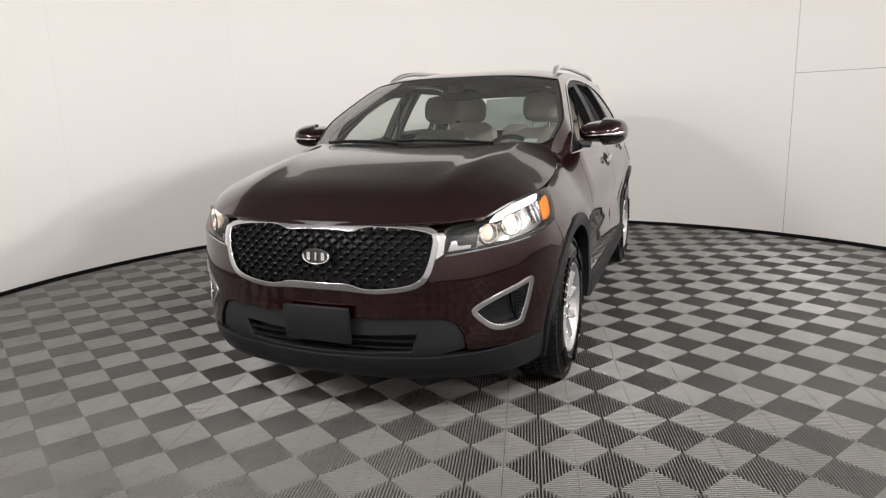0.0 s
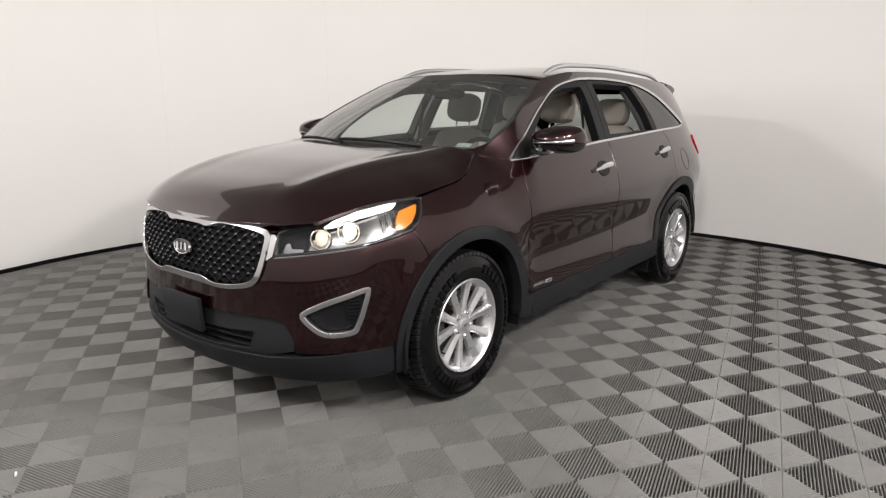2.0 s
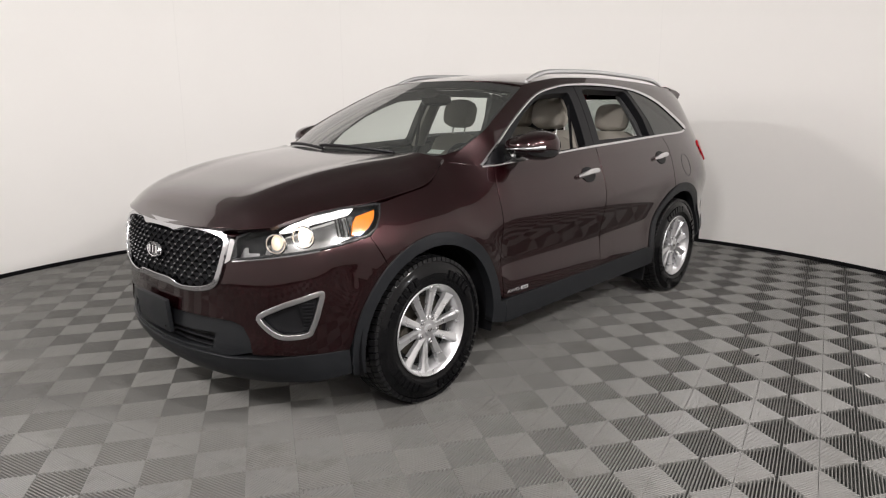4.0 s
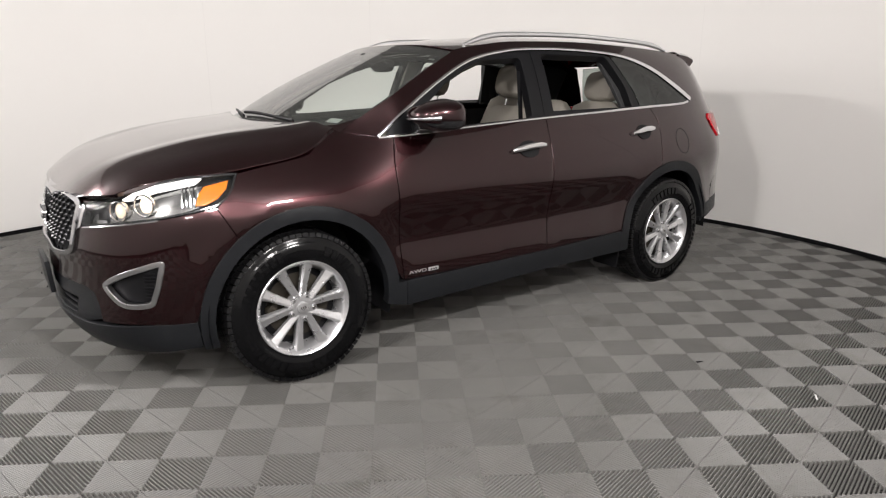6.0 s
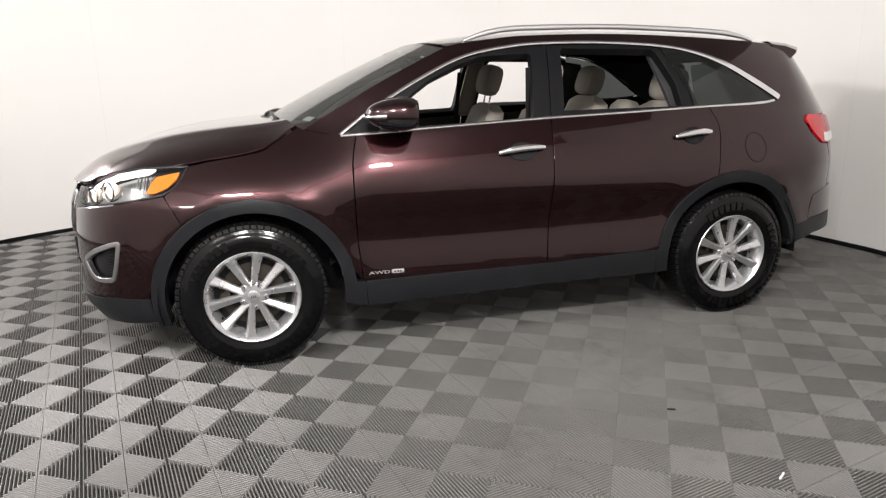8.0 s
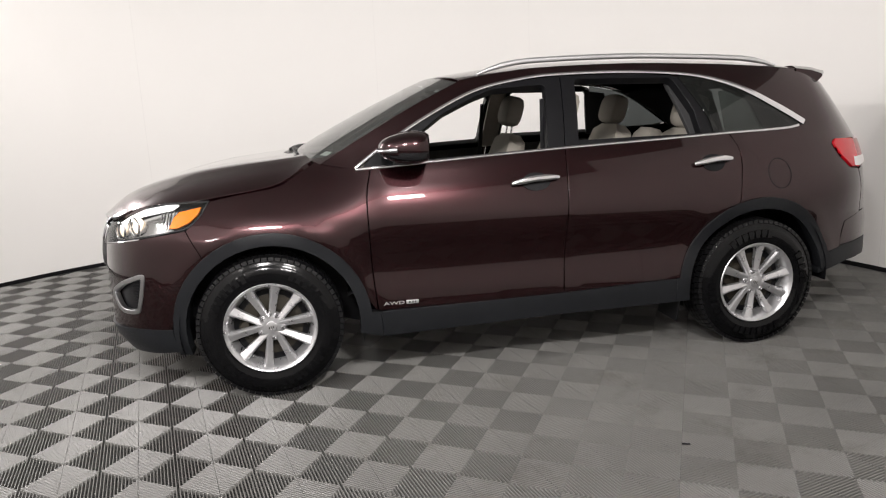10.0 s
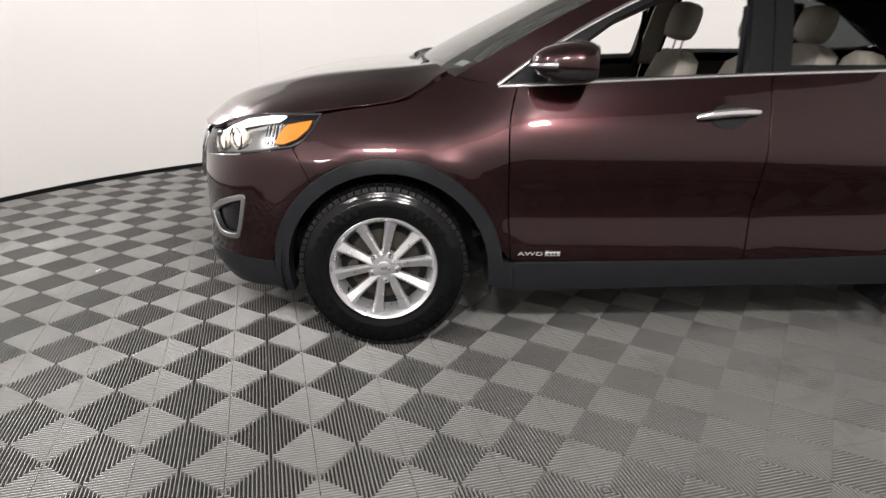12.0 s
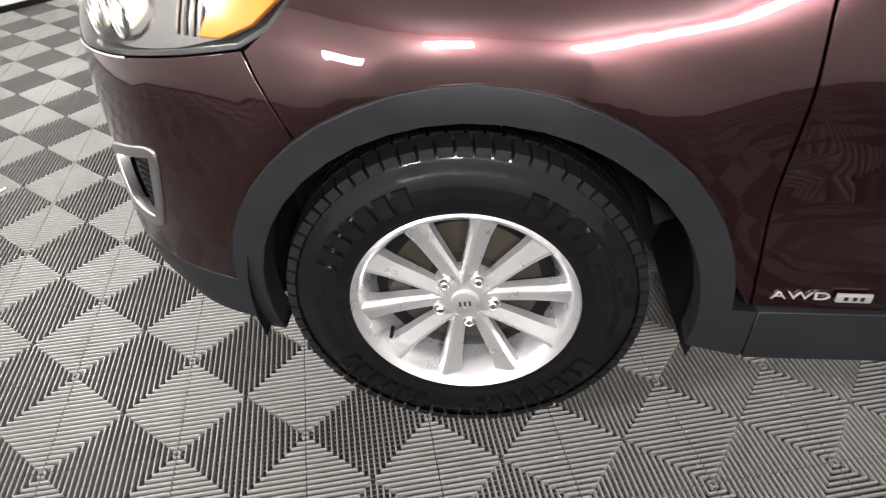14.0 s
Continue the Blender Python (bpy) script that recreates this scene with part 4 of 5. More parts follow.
wrap_rear.outward = lambda p: np.c_[p[:, 0] * 0 + 1, p[:, 1] * 2, p[:, 2] * 0 + 0.1]
RC = float(ARC[-1])
panel("rear_bumper", [rear_half([(RC - 0.01, 0.535)] + sd([(3.6, 0.535), (3.45, 0.535), (3.25, 0.522), (3.285, 0.655), (3.43, 0.695), (3.60, 0.70)]) + [(RC - 0.01, 0.70)])], wrap_rear, PAINT, car, "burgundy rear bumper")
panel("rear_lip", [rear_half([(RC - 0.01, 0.41)] + sd([(3.6, 0.42), (3.45, 0.432), (3.30, 0.425), (3.18, 0.40), (3.075, 0.375), (3.125, 0.487), (3.245, 0.514), (3.45, 0.528), (3.6, 0.528)]) + [(RC - 0.01, 0.528)])], wrap_rear, CLAD, car, "grey plastic lower edge of the rear bumper", depth=0.05)
panel("tailgate", [rear_half(sd([(3.44, 0.705), (3.415, 0.95), (3.62, 0.97), (3.62, 1.12), (3.36, 1.14)]) + [(RC - 0.01, 1.14), (RC - 0.01, 0.71)])], wrap_rear, PAINT, car, "burgundy tailgate")
panel("rear_window", [rear_half(sd([(3.53, 1.15), (3.49, 1.45)]) + [(RC - 0.01, 1.48), (RC - 0.01, 1.15)])], wrap_rear, MIDTINT, car, "grey-green tinted rear window", lift=-0.005, depth=0.004)
for s in (1, -1):
    tl = sd([(3.205, 1.108), (3.23, 1.130), (3.345, 1.128), (3.55, 1.115), (3.62, 1.08), (3.60, 0.99), (3.40, 0.965), (3.315, 0.972), (3.245, 1.035)])
    panel("tail_lamp", [flip(tl, s)], wrap, REDLENS, car, "red tail lamp lens", lift=0.010, depth=0.03, step=0.03)
    wl = sd([(3.36, 1.02), (3.55, 1.02), (3.58, 0.99), (3.40, 0.970), (3.345, 0.975)])
    panel("tail_lamp_clear", [flip(wl, s)], wrap, WHITE, car, "clear lower part of the tail lamp", lift=0.013, depth=0.01, step=0.03)
b2 = bmesh.new()
sp = [(3.08, 1.550), (3.22, 1.538), (3.32, 1.515), (3.325, 1.502), (3.28, 1.47), (3.2, 1.45), (3.08, 1.50)]
rows = []
for y, k in ((-0.60, 0.0), (-0.56, 0.6), (-0.3, 1.0), (0, 1.05), (0.3, 1.0), (0.56, 0.6), (0.60, 0.0)):
    rows.append([b2.verts.new((3.08 + (x - 3.08) * (0.72 + 0.28 * k), y, z + 0.014 * k - (0.01 if k == 0 else 0))) for x, z in sp])
for r0, r1 in zip(rows, rows[1:]):
    for i in range(len(sp)):
        b2.faces.new((r0[i], r0[(i + 1) % len(sp)], r1[(i + 1) % len(sp)], r1[i]))
b2.faces.new(rows[0])
b2.faces.new(rows[-1])
part("roof_spoiler", b2, PAINT, car, "burgundy rear roof spoiler", smooth=True)

# ---- roof rails, mirrors, badge ----
for s in (1, -1):
    k = np.linspace(0, 1, 26)
    x = 1.16 + 1.80 * k
    base = np.stack([x, -s * (roof_edge_y(x) - 0.035), ROOF_E(x) + 0.012], -1)
    lift_ = 0.030 * np.clip(np.minimum(k / 0.10, (1 - k) / 0.10), 0, 1) ** 0.7
    base[:, 2] += lift_
    wid = [(0.019 * (0.55 + 0.45 * min(1, q / 0.08, (1 - q) / 0.08)), 0.015 * (0.5 + 0.5 * min(1, q / 0.08, (1 - q) / 0.08))) for q in k]
    tube("roof_rail", base, wid, RAIL, car, "satin silver roof rail", up=(0, 0, 1), n=12, power=2.6)


def mirror_shell(s, grow, top):
    """The rounded shell of a door mirror, or the part of it below a height."""
    b2 = bmesh.new()
    bmesh.ops.create_uvsphere(b2, u_segments=32, v_segments=24, radius=1)
    for v in b2.verts:
        x, y, z = v.co
        k = 4.0
        r = (abs(x) ** k + abs(y) ** k + abs(z) ** k) ** (1 / k)
        f = (x * x + y * y + z * z) ** 0.5
        q = v.co * (0.55 + 0.45 * f / r) * grow
        slim = 1 - 0.28 * max(0.0, -q.x) ** 1.5
        v.co = Vector((q.x * 0.100 if q.x > 0 else q.x * 0.170, q.y * 0.135, q.z * slim * (0.079 - 0.016 * (q.y * -s < 0))))
        if v.co.x > 0.078:
            v.co.x = 0.078
    if top is not None:
        bmesh.ops.delete(b2, geom=[v for v in b2.verts if v.co.z > top], context="VERTS")
    return b2


def mirror(s):
    """Door mirror: a rounded shell over a black lower half, with a flat rear glass, a bright strip and an arm."""
    b2 = mirror_shell(s, 1.0, None)
    m = Matrix.Translation((0.742, -s * 0.965, 1.212)) @ Matrix.Rotation(radians(-8 * s), 4, "Z")
    bmesh.ops.transform(b2, matrix=m, verts=b2.verts)
    shell = part("door_mirror", b2, PAINT, car, "burgundy door mirror with a bright strip", smooth=True)
    b2 = mirror_shell(s, 1.015, -0.020)
    bmesh.ops.transform(b2, matrix=m, verts=b2.verts)
    part("lower_shell", b2, GLOSSY, shell, "gloss black underside of the mirror", smooth=True)
    k = np.linspace(-0.35, 1.0, 16)
    a = k * 1.25
    p = np.stack([-0.172 * np.cos(a) ** 0.8, -s * 0.138 * np.sin(a), -0.014 + 0.006 * a], -1)
    p = np.array([m @ Vector(q) for q in p])
    o = np.stack([-np.cos(a), -s * np.sin(a), 0 * a], -1)
    wid = [(0.004 + 0.007 * q, 0.006) for q in np.linspace(0, 1, 16)]
    tube("mirror_strip", p, wid, SATIN, shell, "satin strip with turn signal", up=o, n=8)
    b2 = bmesh.new()
    bmesh.ops.create_circle(b2, cap_ends=True, segments=28, radius=1)
    bmesh.ops.transform(b2, matrix=m @ Matrix.Translation((0.080, 0, 0.0)) @ Matrix.Diagonal((1, 0.105, 0.062, 1)) @ Matrix.Rotation(radians(90), 4, "Y"), verts=b2.verts)
    part("mirror_glass", b2, REFLECT, shell, "mirror glass")
    b2 = bmesh.new()
    box(b2, (0.70, -s * 0.855, 1.145), (0.10, 0.10, 0.045), None, 0.015)
    part("mirror_arm", b2, GLOSSY, shell, "gloss black mirror arm", smooth=True)


for s in (1, -1):
    mirror(s)

text = bpy.data.curves.new("lettering", "FONT")
text.body, text.size, text.extrude, text.align_x = "AWD", 0.040, 0.0015, "LEFT"
tmp = bpy.data.objects.new("lettering", text)
scene.collection.objects.link(tmp)
dg = bpy.context.evaluated_depsgraph_get()
lm = bpy.data.meshes.new_from_object(tmp.evaluated_get(dg))
bpy.data.objects.remove(tmp)
lm.materials.clear()
lm.materials.append(RAIL)
let = new("door_lettering", lm)
let.parent, let["label"] = car, "chrome AWD lettering low on the door"
ly = float(wrap(np.array([u_of_x(0.64)]), np.array([0.44]))[0, 1])
let.matrix_local = Matrix.Translation((0.562, ly - 0.0045, 0.427)) @ Matrix.Rotation(radians(85), 4, "X") @ Matrix.Diagonal((1.10, 0.58, 1, 1))
b2 = bmesh.new()
box(b2, (0.708, ly - 0.008, 0.436), (0.064, 0.006, 0.020), None, 0.003)
emblem = part("door_emblem", b2, RAIL, car, "small bright engine plate", smooth=True)
for dx in (-0.015, 0.001, 0.014):
    b2 = bmesh.new()
    box(b2, (0.708 + dx, ly - 0.0115, 0.436), (0.008, 0.0016, 0.009), None, 0.0006, 1)
    part("emblem_mark", b2, BLACK, emblem, "plain dark mark on the plate")

# ---- wheels ----
R_TYRE, W_TYRE, R_RIM = 0.362, 0.235, 0.2250


def tyre_mesh():
    """Tyre with shouldered sidewalls; y = 0 is the outer face."""
    prof = [(0.012, 0.214), (0.004, 0.222), (0.006, 0.236), (0.001, 0.245), (-0.004, 0.262), (-0.006, 0.280), (-0.004, 0.296), (0.004, 0.312), (0.010, 0.322), (0.012, 0.330),
            (0.020, 0.344), (0.030, 0.351), (0.036, 0.3525), (0.2, 0.3525), (0.215, 0.344), (0.225, 0.33), (0.24, 0.28), (0.23, 0.22)]
    return lathe(prof, 96)


def tread_mesh():
    vs, fs, n = [], [], 68
    for row, (y0, y1) in enumerate(((0.014, 0.052), (0.060, 0.096), (0.104, 0.136), (0.144, 0.178), (0.186, 0.222))):
        for i in range(n):
            a0 = 2 * math.pi * (i + 0.5 * (row % 2)) / n
            da = 2 * math.pi / n * 0.80
            k = len(vs)
            for aa in (a0, a0 + da * 0.5, a0 + da):
                for y, edge in ((y0, row == 0), (y1, row == 4)):
                    sk = 0.25 * da * (y - y0) / 0.04
                    rt = R_TYRE - (0.006 if edge else 0)
                    for r in (0.350 - (0.012 if edge else 0), rt):
                        vs.append((r * math.cos(aa + sk), y - (0.003 if edge and r < 0.35 else 0), r * math.sin(aa + sk)))
            for j in (0, 4):
                p = k + j
                fs += [(p + 1, p + 3, p + 7, p + 5), (p, p + 1, p + 5, p + 4), (p + 2, p + 6, p + 7, p + 3)]
            fs += [(k, k + 2, k + 3, k + 1), (k + 8, k + 9, k + 11, k + 10)]
    return vs, fs


def rim_mesh():
    prof = [(0.19, 0.215), (0.17, 0.190), (0.075, 0.186), (0.045, 0.196), (0.022, 0.205), (0.010, 0.212), (0.004, 0.219), (0.000, 0.2245), (0.004, 0.2285), (0.014, 0.224)]
    return lathe(prof, 80)


def spoke_mesh(sign):
    """One straight arm of a V pair, from the hub out to the rim, with a crease along it."""
    vs, fs = [], []
    a0, a1 = sign * radians(11.0), sign * radians(18.5)
    inner = np.array([math.sin(a0) * 0.040, 0, math.cos(a0) * 0.040])
    outer = np.array([math.sin(a1) * 0.217, 0, math.cos(a1) * 0.217])
    way = (outer - inner) / np.linalg.norm(outer - inner)
    side = np.array([way[2], 0, -way[0]])
    for t in np.linspace(0, 1, 8):
        half = 0.0160 + 0.0090 * t + 0.0070 * max(0.0, t - 0.75) / 0.25
        face = 0.027 - 0.016 * t + 0.004 * math.sin(math.pi * t)
        c = inner + (outer - inner) * t
        for off, y in ((-1.0, 0.036), (-0.90, 0.012), (-0.45 * sign - 0.14, 0.0), (-0.45 * sign + 0.14, 0.0), (0.90, 0.012), (1.0, 0.036)):
            vs.append(tuple(c + side * half * off + np.array([0, face + y * (0.6 + 0.4 * t), 0])))
    k = 6
    for i in range(7):
        for j in range(k - 1):
            p = i * k + j
            fs.append((p, p + 1, p + k + 1, p + k))
    fs += [tuple(range(k)), tuple(range(7 * k, 8 * k))[::-1]]
    return vs, fs


def build_wheel():
    w = new("wheel")
    w["label"] = "black tyre on a silver ten-spoke alloy rim"
    ty = mesh_object("tyre", *tyre_mesh(), RUBBER, w, "glossy dressed black tyre")
    tagged(mesh_object("tread", *tread_mesh(), TREAD, w, "blocky tread", smooth=False), kind="stuff")
    # raised sidewall marks
    for a0, a1 in ((100, 155), (-35, -95), (20, 60), (200, 245)):
        n = abs(a1 - a0) // 7
        for i in range(n):
            b0 = radians(a0 + (a1 - a0) * (i + 0.15) / n)
            b1 = radians(a0 + (a1 - a0) * (i + 0.8) / n)
            vs = []
            for b in (b0, b1):
                for r, y in ((0.262, -0.0125), (0.304, -0.0095)):
                    vs.append((r * math.cos(b), y, r * math.sin(b)))
                    vs.append((r * math.cos(b), y + 0.006, r * math.sin(b)))
            fs = [(0, 2, 6, 4), (0, 1, 3, 2), (4, 6, 7, 5), (0, 4, 5, 1), (2, 3, 7, 6)]
            mesh_object("sidewall_mark", vs, fs, RUBBER, w, smooth=False)
    vs, fs = rim_mesh()
    rim = mesh_object("rim", vs, fs, ALLOY, w, "silver alloy rim")
    for i in range(5):
        for sg in (-1, 1):
            v, f = spoke_mesh(sg)
            m = Matrix.Rotation(radians(72 * i), 4, "Y")
            b2 = bmesh.new()
            bv = [b2.verts.new(m @ Vector(q)) for q in v]
            for q in f:
                b2.faces.new([bv[z] for z in q])
            part("spoke", b2, ALLOY, w, smooth=False)
    mesh_object("hub", *lathe([(0.028, 0.0), (0.028, 0.046), (0.031, 0.060), (0.036, 0.070), (0.055, 0.074), (0.09, 0.074)], 48), ALLOY, w, "silver hub")
    mesh_object("centre_cap", *lathe([(0.0185, 0.0), (0.0190, 0.022), (0.0205, 0.027), (0.030, 0.0295)], 40), ALLOY, w, "silver centre cap")
    for x in (-0.010, 0.0, 0.010):
        b2 = bmesh.new()
        box(b2, (x, 0.0180, 0), (0.004, 0.0014, 0.012))
        part("cap_mark", b2, IRON, w, "plain dark mark on the cap")
    for i in range(5):
        a = radians(72 * i + 36)
        c = Vector((0.057 * math.sin(a), 0.030, 0.057 * math.cos(a)))
        vs, fs = lathe([(-0.008, 0.0), (-0.008, 0.006), (-0.005, 0.009), (0.012, 0.010)], 12)
        mesh_object("lug_nut", [Vector(q) + c for q in vs], fs, CHROME, w, "chrome lug nut", smooth=False)
        vs, fs = lathe([(-0.001, 0.0120), (-0.0025, 0.0135), (0.0, 0.0150), (0.006, 0.0155)], 18)
        mesh_object("lug_seat", [Vector(q) + c for q in vs], fs, ALLOY, w)
    va, fa = lathe([(0.0, 0.0), (0.0, 0.004), (0.03, 0.0045)], 10)
    mesh_object("valve", [Vector((q[0] - 0.168, q[1] + 0.018, q[2] - 0.075)) for q in va], fa, BLACK, w, "rubber tyre valve")
    mesh_object("brake_disc", *lathe([(0.075, 0.0), (0.062, 0.06), (0.062, 0.075), (0.085, 0.08), (0.085, 0.155), (0.105, 0.155), (0.105, 0.07)], 64), IRON, w, "brown-grey brake disc")
    vs, fs = [], []
    for i in range(13):
        a = radians(148 + i * 4.2)
        fat = 0.9 + 0.1 * math.cos(math.pi * (i - 6) / 6)
        for r, y in ((0.108, 0.066), (0.112, 0.060), (0.156 * fat, 0.060), (0.163 * fat, 0.070), (0.163 * fat, 0.125), (0.108, 0.125)):
            vs.append((r * math.cos(a), y, r * math.sin(a)))
    for i in range(12):
        for j in range(6):
            fs.append((6 * i + j, 6 * i + (j + 1) % 6, 6 * i + 6 + (j + 1) % 6, 6 * i + 6 + j))
    fs += [tuple(range(6))[::-1], tuple(range(72, 78))]
    mesh_object("brake_caliper", vs, fs, IRON, w, "weathered brake caliper")
    vs, fs = lathe([(0.088, 0.0), (0.088, 0.190)], 40)
    mesh_object("wheel_back", vs, fs, BLACK, w, "dark inner side of the wheel")
    return w


first = build_wheel()
first.parent = car
FACE = 0.918
first.matrix_basis = pose(0.0, -FACE, R_TYRE - 0.004, 0, -9, 0)
copy_thing(first, pose(2.672, -FACE, R_TYRE - 0.004, 0, 25, 0))
copy_thing(first, pose(0.0, FACE, R_TYRE - 0.004, 0, 10, 180))
copy_thing(first, pose(2.672, FACE, R_TYRE - 0.004, 0, 40, 180))

# ---- underside and wheel wells ----
b2 = bmesh.new()
box(b2, (1.40, 0, 0.36), (1.80, 1.70, 0.16), None, 0.03)
box(b2, (-0.30, 0, 0.37), (0.95, 1.06, 0.2), None, 0.03)
box(b2, (3.12, 0, 0.45), (0.60, 1.10, 0.2), None, 0.03)
box(b2, (2.75, 0, 0.45), (0.9, 1.10, 0.2), None, 0.03)
part("underbody", b2, BLACK, car, "dark underside")
for s in (1, -1):
    for cx, cz in (ARCH_F, ARCH_R):
        vs, fs = [], []
        n = 30
        for i in range(n + 1):
            a = radians(-14 + (210 if cx < 1 else 198) * i / n)
            for y in (0.905, 0.52):
                vs.append((cx - 0.452 * math.cos(a), -s * y, cz + 0.005 + 0.452 * math.sin(a)))
        for i in range(n):
            fs.append((2 * i, 2 * i + 1, 2 * i + 3, 2 * i + 2))
        c = len(vs)
        vs.append((cx, -s * 0.52, cz))
        for i in range(n):
            fs.append((2 * i + 1, c, 2 * i + 3))
        mesh_object("wheel_liner", vs, fs, BLACK, car, "black felt wheel well liner")
    b2 = bmesh.new()
    box(b2, (2.20, -s * 0.80, 0.245), (0.012, 0.20, 0.14), Matrix.Rotation(radians(8), 4, "Y"), 0.004)
    part("mud_flap", b2, BLACK, car, "small black mud flap")

# ---- inside the car ----


def cushion(bm_, centre, size, m=None, k=3.2, seg=18):
    """A rounded, padded block."""
    r = bmesh.ops.create_uvsphere(bm_, u_segments=seg, v_segments=seg // 2 + 2, radius=1)
    mat = Matrix.Translation(centre) @ (m or Matrix()) @ Matrix.Diagonal((size[0] / 2, size[1] / 2, size[2] / 2, 1))
    for v in r["verts"]:
        x, y, z = v.co
        q = (abs(x) ** k + abs(y) ** k + abs(z) ** k) ** (1 / k)
        v.co = mat @ (v.co / q)


def seat(x, y, width, name="car_seat", head=1, base=True, top=1.10, hz=1.255, bottom=0.50):
    st = new(name)
    st.parent = car
    st["label"] = "beige cloth seat with headrest"
    lean = Matrix.Rotation(radians(16), 4, "Y")
    b2 = bmesh.new()
    h = top - bottom
    cushion(b2, (x + 0.02, y, bottom + h / 2), (0.17, width, h + 0.06), lean, 4.6)
    part("backrest", b2, FABRIC, st, smooth=True)
    if base:
        b2 = bmesh.new()
        cushion(b2, (x - 0.28, y, bottom + 0.02), (0.54, width, 0.18), Matrix.Rotation(radians(5), 4, "Y"))
        part("seat_cushion", b2, FABRIC, st, smooth=True)
    for i in range(head):
        hy = y + (i - (head - 1) / 2) * (width / head)
        b2 = bmesh.new()
        cushion(b2, (x + 0.125, hy, hz), (0.135, 0.27, 0.205), lean, 3.6)
        part("headrest", b2, FABRIC, st, smooth=True)
        for d in (-0.06, 0.06):
            tube("headrest_post", [(x + 0.095, hy + d, top - 0.03), (x + 0.125, hy + d, hz - 0.05)], (0.006, 0.006), CHROME, st, "chrome headrest post", up=(0, 1, 0), n=8)
    return st


seat(1.595, -0.38, 0.50, top=1.19, hz=1.360)
seat(1.505, 0.38, 0.50, top=1.19, hz=1.360)
seat(2.40, -0.40, 0.52, top=1.20, hz=1.318)
seat(2.275, 0.40, 0.52, top=1.225, hz=1.345)
seat(2.36, 0.0, 0.28, top=1.20, hz=1.235, head=0)
b2 = bmesh.new()
box(b2, (2.95, 0, 0.78), (0.7, 1.3, 0.06), None, 0.02)
part("cargo_floor", b2, LINER, car, "dark cargo floor")


def dash_profile():
    pr = [(0.30, 1.115), (0.46, 1.125), (0.60, 1.10), (0.72, 1.06), (0.78, 0.98), (0.74, 0.80), (0.66, 0.60), (0.40, 0.45)]
    b = bmesh.new()
    rows_ = []
    for y in np.linspace(-0.72, 0.72, 21):
        hump = 0.045 * math.exp(-((y + 0.37) / 0.2) ** 2)
        sh = 0.05 * abs(y / 0.72) ** 3
        rows_.append([b.verts.new((x - sh * 0.2, y, z + (hump if 0.5 < x < 0.75 and z > 1 else 0) - sh * 0.3)) for x, z in pr])
    for r0, r1 in zip(rows_, rows_[1:]):
        for i in range(len(pr) - 1):
            b.faces.new((r0[i], r0[i + 1], r1[i + 1], r1[i]))
    return b


part("dashboard", dash_profile(), LINER, car, "dark grey dashboard", smooth=True)
th = np.linspace(0, 2 * math.pi, 41)[:-1]
ax = np.array([0.90, 0, 0.43])
t1, t2 = np.array([0, 1.0, 0]), np.cross(np.array([0.90, 0, 0.43]), np.array([0, 1.0, 0]))
wc = np.array([0.90, -0.38, 1.02])
sw = tube("steering_wheel", [wc + 0.185 * (t1 * math.cos(a) + t2 * math.sin(a)) for a in th], (0.015, 0.015), LINER, car, "black steering wheel", up=tuple(ax), n=8, closed=True)
b2 = bmesh.new()
cushion(b2, tuple(wc - ax * 0.02), (0.06, 0.17, 0.13), Matrix.Rotation(radians(-25), 4, "Y"))
part("wheel_boss", b2, LINER, sw, smooth=True)
for a in (0, math.pi, -math.pi / 2):
    tube("wheel_spoke", [wc, wc + 0.18 * (t1 * math.cos(a) + t2 * math.sin(a))], (0.018, 0.010), SATIN if a < 0 else LINER, sw, up=tuple(ax), n=6)
b2 = bmesh.new()
cushion(b2, (0.98, 0.0, 1.455), (0.05, 0.25, 0.075))
part("inner_mirror", b2, GLOSSY, car, "black inside mirror", smooth=True)
b2 = bmesh.new()
cushion(b2, (0.90, 0.0, 1.50), (0.14, 0.09, 0.06))
part("mirror_mount", b2, LINER, car, "black sensor housing at the windscreen", smooth=True)
panel("headliner", [[(1.03, 0.52), (1.2, 0.57), (2.2, 0.58), (3.2, 0.53), (3.25, 0.0), (3.2, -0.53), (2.2, -0.58), (1.2, -0.57), (1.03, -0.52)]], roof_skin, LINER, car, "dark grey headliner", lift=-0.035, depth=0, step=0.12)
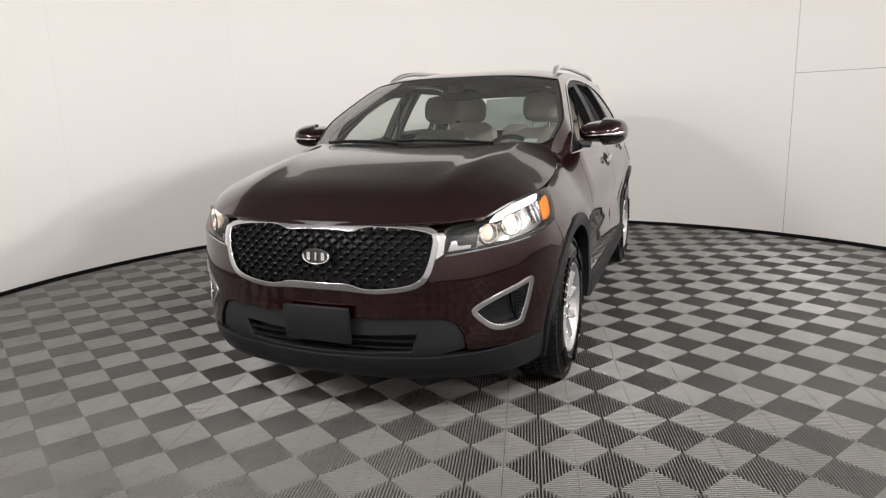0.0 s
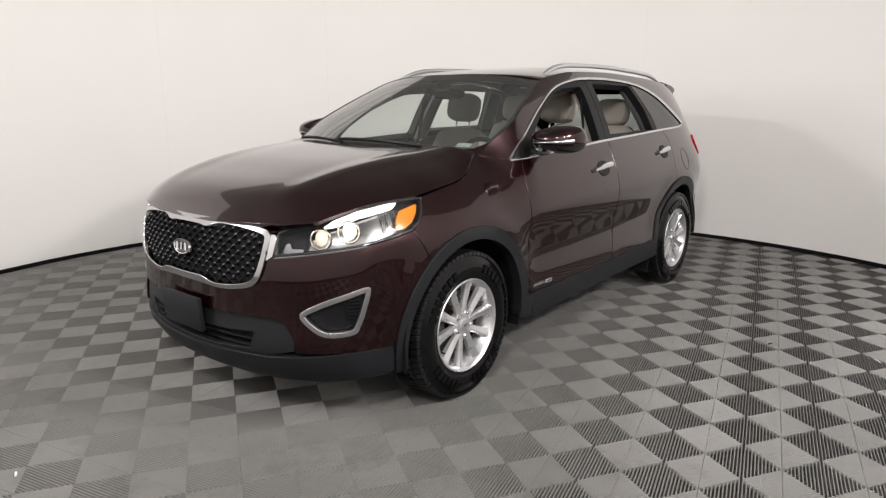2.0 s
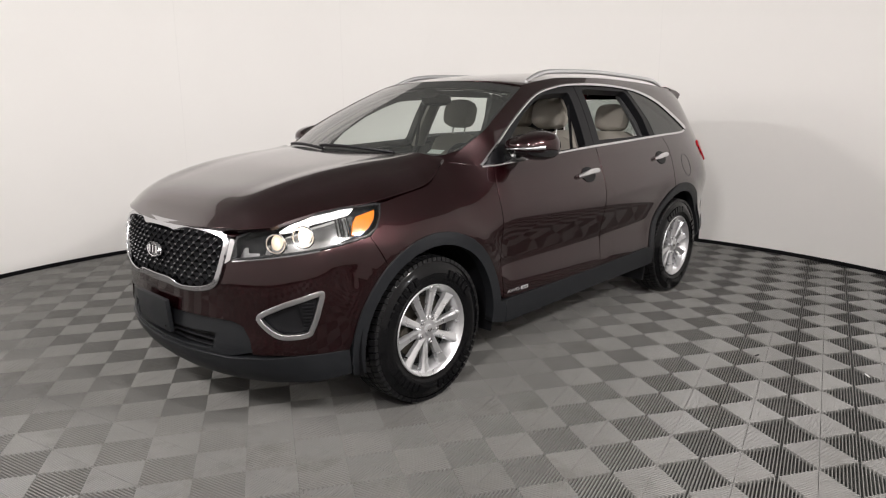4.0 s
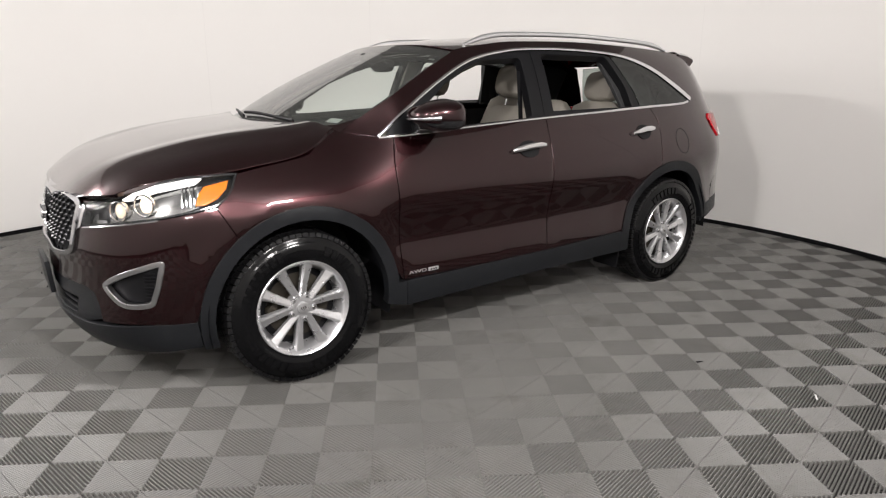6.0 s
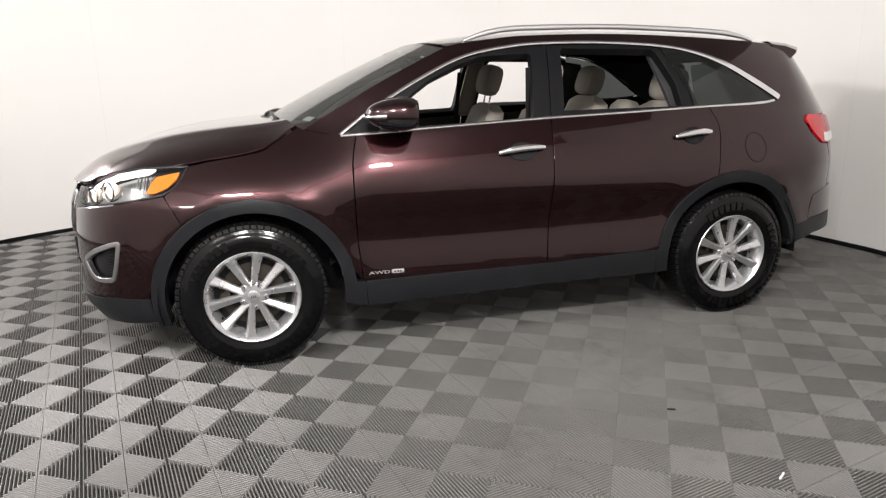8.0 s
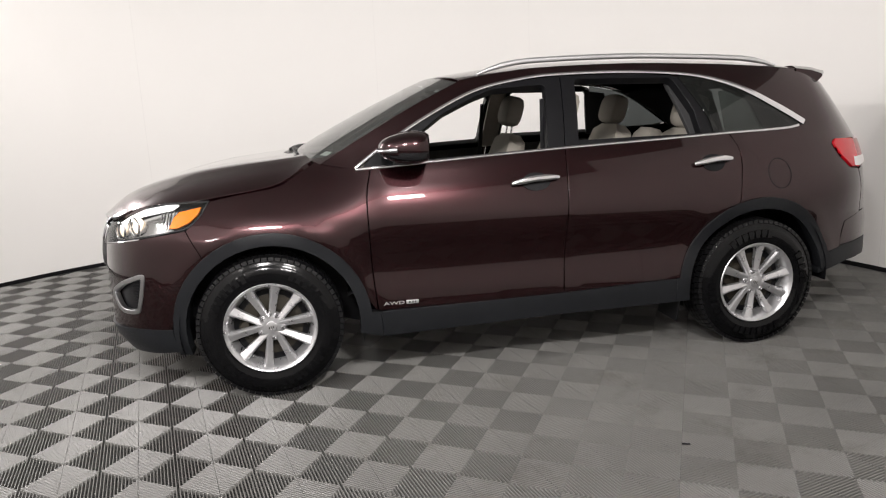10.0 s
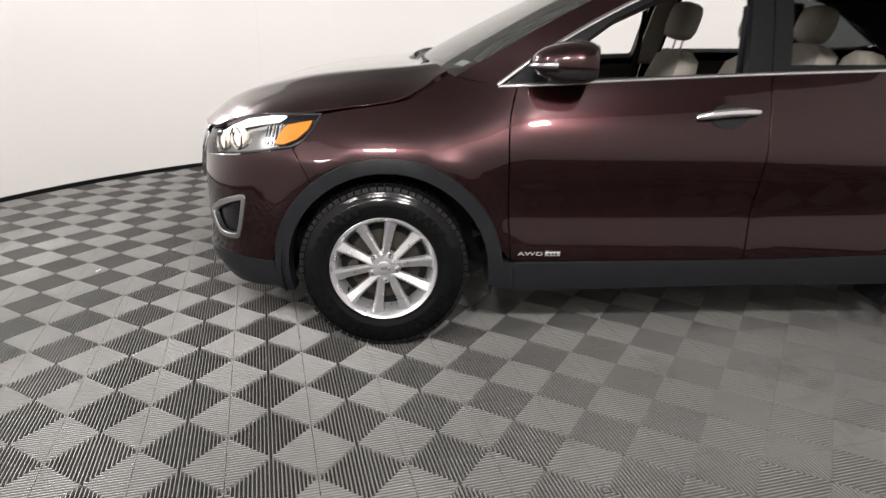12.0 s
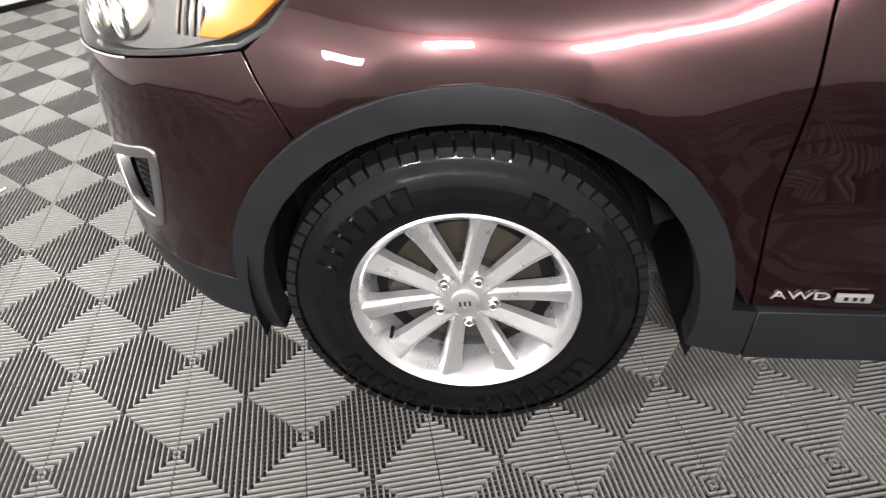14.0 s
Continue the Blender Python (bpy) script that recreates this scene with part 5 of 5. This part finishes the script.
for s in (1, -1):
    # lower inner door trim and pillar trims
    panel("door_trim", [flip(sd([(0.60, 0.45), (0.60, 1.10), (1.52, 1.14), (1.50, 0.45)]), s)], wrap, LINER, car, "dark inner door trim", lift=-0.07, depth=0, step=0.1)
    panel("door_trim", [flip(sd([(1.58, 0.45), (1.60, 1.15), (2.5, 1.17), (3.1, 1.18), (3.1, 0.75), (2.2, 0.75), (2.15, 0.45)]), s)], wrap, LINER, car, "dark inner door trim", lift=-0.07, depth=0, step=0.1)
    panel("pillar_trim", [flip(sd([(1.50, 1.15), (1.545, 1.535), (1.655, 1.535), (1.62, 1.15)]), s)], wrap, TRIMB, car, "grey inner pillar trim", lift=-0.065, depth=0.02, step=0.06)
    panel("pillar_trim", [flip(sd([(0.50, 1.13), (0.66, 1.235), (0.90, 1.37), (1.10, 1.46), (1.10, 1.49), (0.9, 1.405), (0.64, 1.265), (0.46, 1.15)]), s)], wrap, TRIMB, car, "grey inner pillar trim", lift=-0.045, depth=0.02, step=0.06)
    panel("pillar_trim", [flip(sd([(2.34, 1.2), (2.26, 1.52), (2.42, 1.50), (2.52, 1.2)]), s)], wrap, LINER, car, "dark inner pillar trim", lift=-0.06, depth=0.02, step=0.06)
    panel("pillar_trim", [flip(sd([(2.60, 1.48), (2.9, 1.34), (3.05, 1.22), (3.2, 1.2), (3.25, 1.45), (3.1, 1.50), (2.7, 1.52)]), s)], wrap, LINER, car, "dark inner pillar trim", lift=-0.05, depth=0.02, step=0.08)
    # seat belt
    tube("seat_belt", [(1.50, -s * 0.665, 1.42), (1.49, -s * 0.70, 1.20), (1.47, -s * 0.74, 0.95)], (0.022, 0.002), BLACK, car, "black seat belt", up=(0, 1, 0.3), n=4)
# paper label inside the windscreen
panel("dash_label", [[(0.80, 0.095), (0.89, 0.095), (0.89, 0.135), (0.80, 0.135)]], screen_skin, WHITE, car, "small white label inside the windscreen", lift=-0.016, depth=0)
panel("corner_label", [[(0.87, 0.86), (0.925, 0.86), (0.925, 0.88), (0.87, 0.88)]], screen_skin, WHITE, car, "small white sticker on the windscreen", lift=-0.016, depth=0)

# ---- floor of ribbed interlocking tiles ----
RING_AT, RING_TURN = (-0.425, -0.690), 13.6   # a rib-ring's centre and the turn of the ring rows
TS = 0.40                                      # side of a tile; four quarter fields of 0.2 each
PITCH_N = 22


def tile_mesh():
    """One square tile: four quarter fields whose ribs run along alternate diagonals, cut by the joint between tiles, over a lattice of low cross ribs."""
    vs, fs = [], []
    q = TS / 4
    d = TS / 2 / math.sqrt(2)
    pitch = 2 * d / PITCH_N
    for cx, cy in ((-q, -q), (q, -q), (q, q), (-q, q)):
        # ribs run at right angles to the line through the rings
        e = np.array([1.0, 1.0]) / math.sqrt(2) if cx * cy > 0 else np.array([1.0, -1.0]) / math.sqrt(2)
        r = np.array([-e[1], e[0]])
        c = np.array([cx, cy])
        for i in range(PITCH_N):
            o = -d + (i + 0.5) * pitch
            for sg in (-1, 1):
                k = len(vs)
                for oo, z in ((o - pitch * 0.19, -0.016), (o - pitch * 0.17, -0.0022), (o - pitch * 0.06, 0.0), (o + pitch * 0.06, 0.0), (o + pitch * 0.17, -0.0022), (o + pitch * 0.19, -0.016)):
                    hl = max(0.0, d - abs(oo) - 0.0006)
                    for along in (0.0011, max(0.0011, hl)):
                        p = c + e * oo + r * along * sg
                        vs.append((p[0], p[1], z))
                fs += [(k + 2 * n, k + 2 * n + 1, k + 2 * n + 3, k + 2 * n + 2) for n in range(5)]
                fs.append((k, k + 2, k + 4, k + 6, k + 8, k + 10))
            # low cross rib of the lattice underneath
            k = len(vs)
            for oo in (o - pitch * 0.10, o + pitch * 0.10):
                hl = max(0.0, d - abs(oo) - 0.002)
                for sg in (-1, 1):
                    p = c + r * oo + e * hl * sg
                    vs.append((p[0], p[1], -0.0130))
            fs.append((k, k + 1, k + 3, k + 2))
    return vs, fs


tv, tf = tile_mesh()
tm = bpy.data.meshes.new("floor_tile")
tm.from_pydata(tv, [], tf)
tm.materials.append(TILE)
# sheet below the ribs, coloured near black to deepen the shade between them
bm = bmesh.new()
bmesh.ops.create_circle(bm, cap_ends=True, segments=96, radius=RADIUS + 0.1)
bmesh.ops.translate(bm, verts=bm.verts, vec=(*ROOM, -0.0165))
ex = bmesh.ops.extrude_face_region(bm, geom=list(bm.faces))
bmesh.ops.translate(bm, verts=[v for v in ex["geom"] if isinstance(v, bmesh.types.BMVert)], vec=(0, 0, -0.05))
floor = tagged(part("floor", bm, TILE_GAP_SHADE), "grey ribbed plastic floor tiles in a checker of rib directions", "floor", "", "structure")
ta = radians(RING_TURN + 45)
places = []
for i in range(-18, 19):
    for j in range(-18, 19):
        lx, ly_ = i * TS, j * TS
        x = RING_AT[0] + lx * math.cos(ta) - ly_ * math.sin(ta)
        y = RING_AT[1] + lx * math.sin(ta) + ly_ * math.cos(ta)
        if math.hypot(x - ROOM[0], y - ROOM[1]) < RADIUS + 0.2:
            places.append((x, y))
places.sort(key=lambda p: math.hypot(p[0] + 0.2, p[1] + 2.0))
for x, y in places[:300]:
    t = new("tile", tm)
    t.parent = floor
    t.matrix_local = pose(x, y, 0, 0, 0, RING_TURN + 45)
vs, fs = [], []
for x, y in places[300:]:
    m = pose(x, y, 0, 0, 0, RING_TURN + 45)
    k = len(vs)
    vs += [m @ Vector(q) for q in tv]
    fs += [tuple(k + i for i in f) for f in tf]
tagged(mesh_object("far_tiles", vs, fs, TILE, floor, "grey ribbed tiles", smooth=False), kind="stuff")

# ---- litter on the tiles ----


def scrap(x, y, turn, length, mat, label):
    b = bmesh.new()
    box(b, (0, 0, 0.004), (length, 0.008, 0.006), None, 0.002, 1)
    for v in b.verts:
        v.co.z += 0.03 * v.co.x * v.co.x / length + 0.002 * noise.noise(v.co * 60)
        v.co.y += 0.25 * v.co.x * v.co.x / length
    ob = part("scrap", b, mat, smooth=True)
    ob.matrix_basis = pose(x, y, 0, 0, 0, turn)
    return tagged(ob, label, "litter", "litter on the floor")


scrap(1.77, -2.41, 35, 0.055, WHITE, "small white scrap of paper lying on the tiles")
scrap(1.68, -1.88, -20, 0.035, BLACK, "small dark crumb of dirt lying on the tiles")
scrap(-1.67, 0.00, 70, 0.035, WHITE, "small white scrap of paper lying on the tiles")
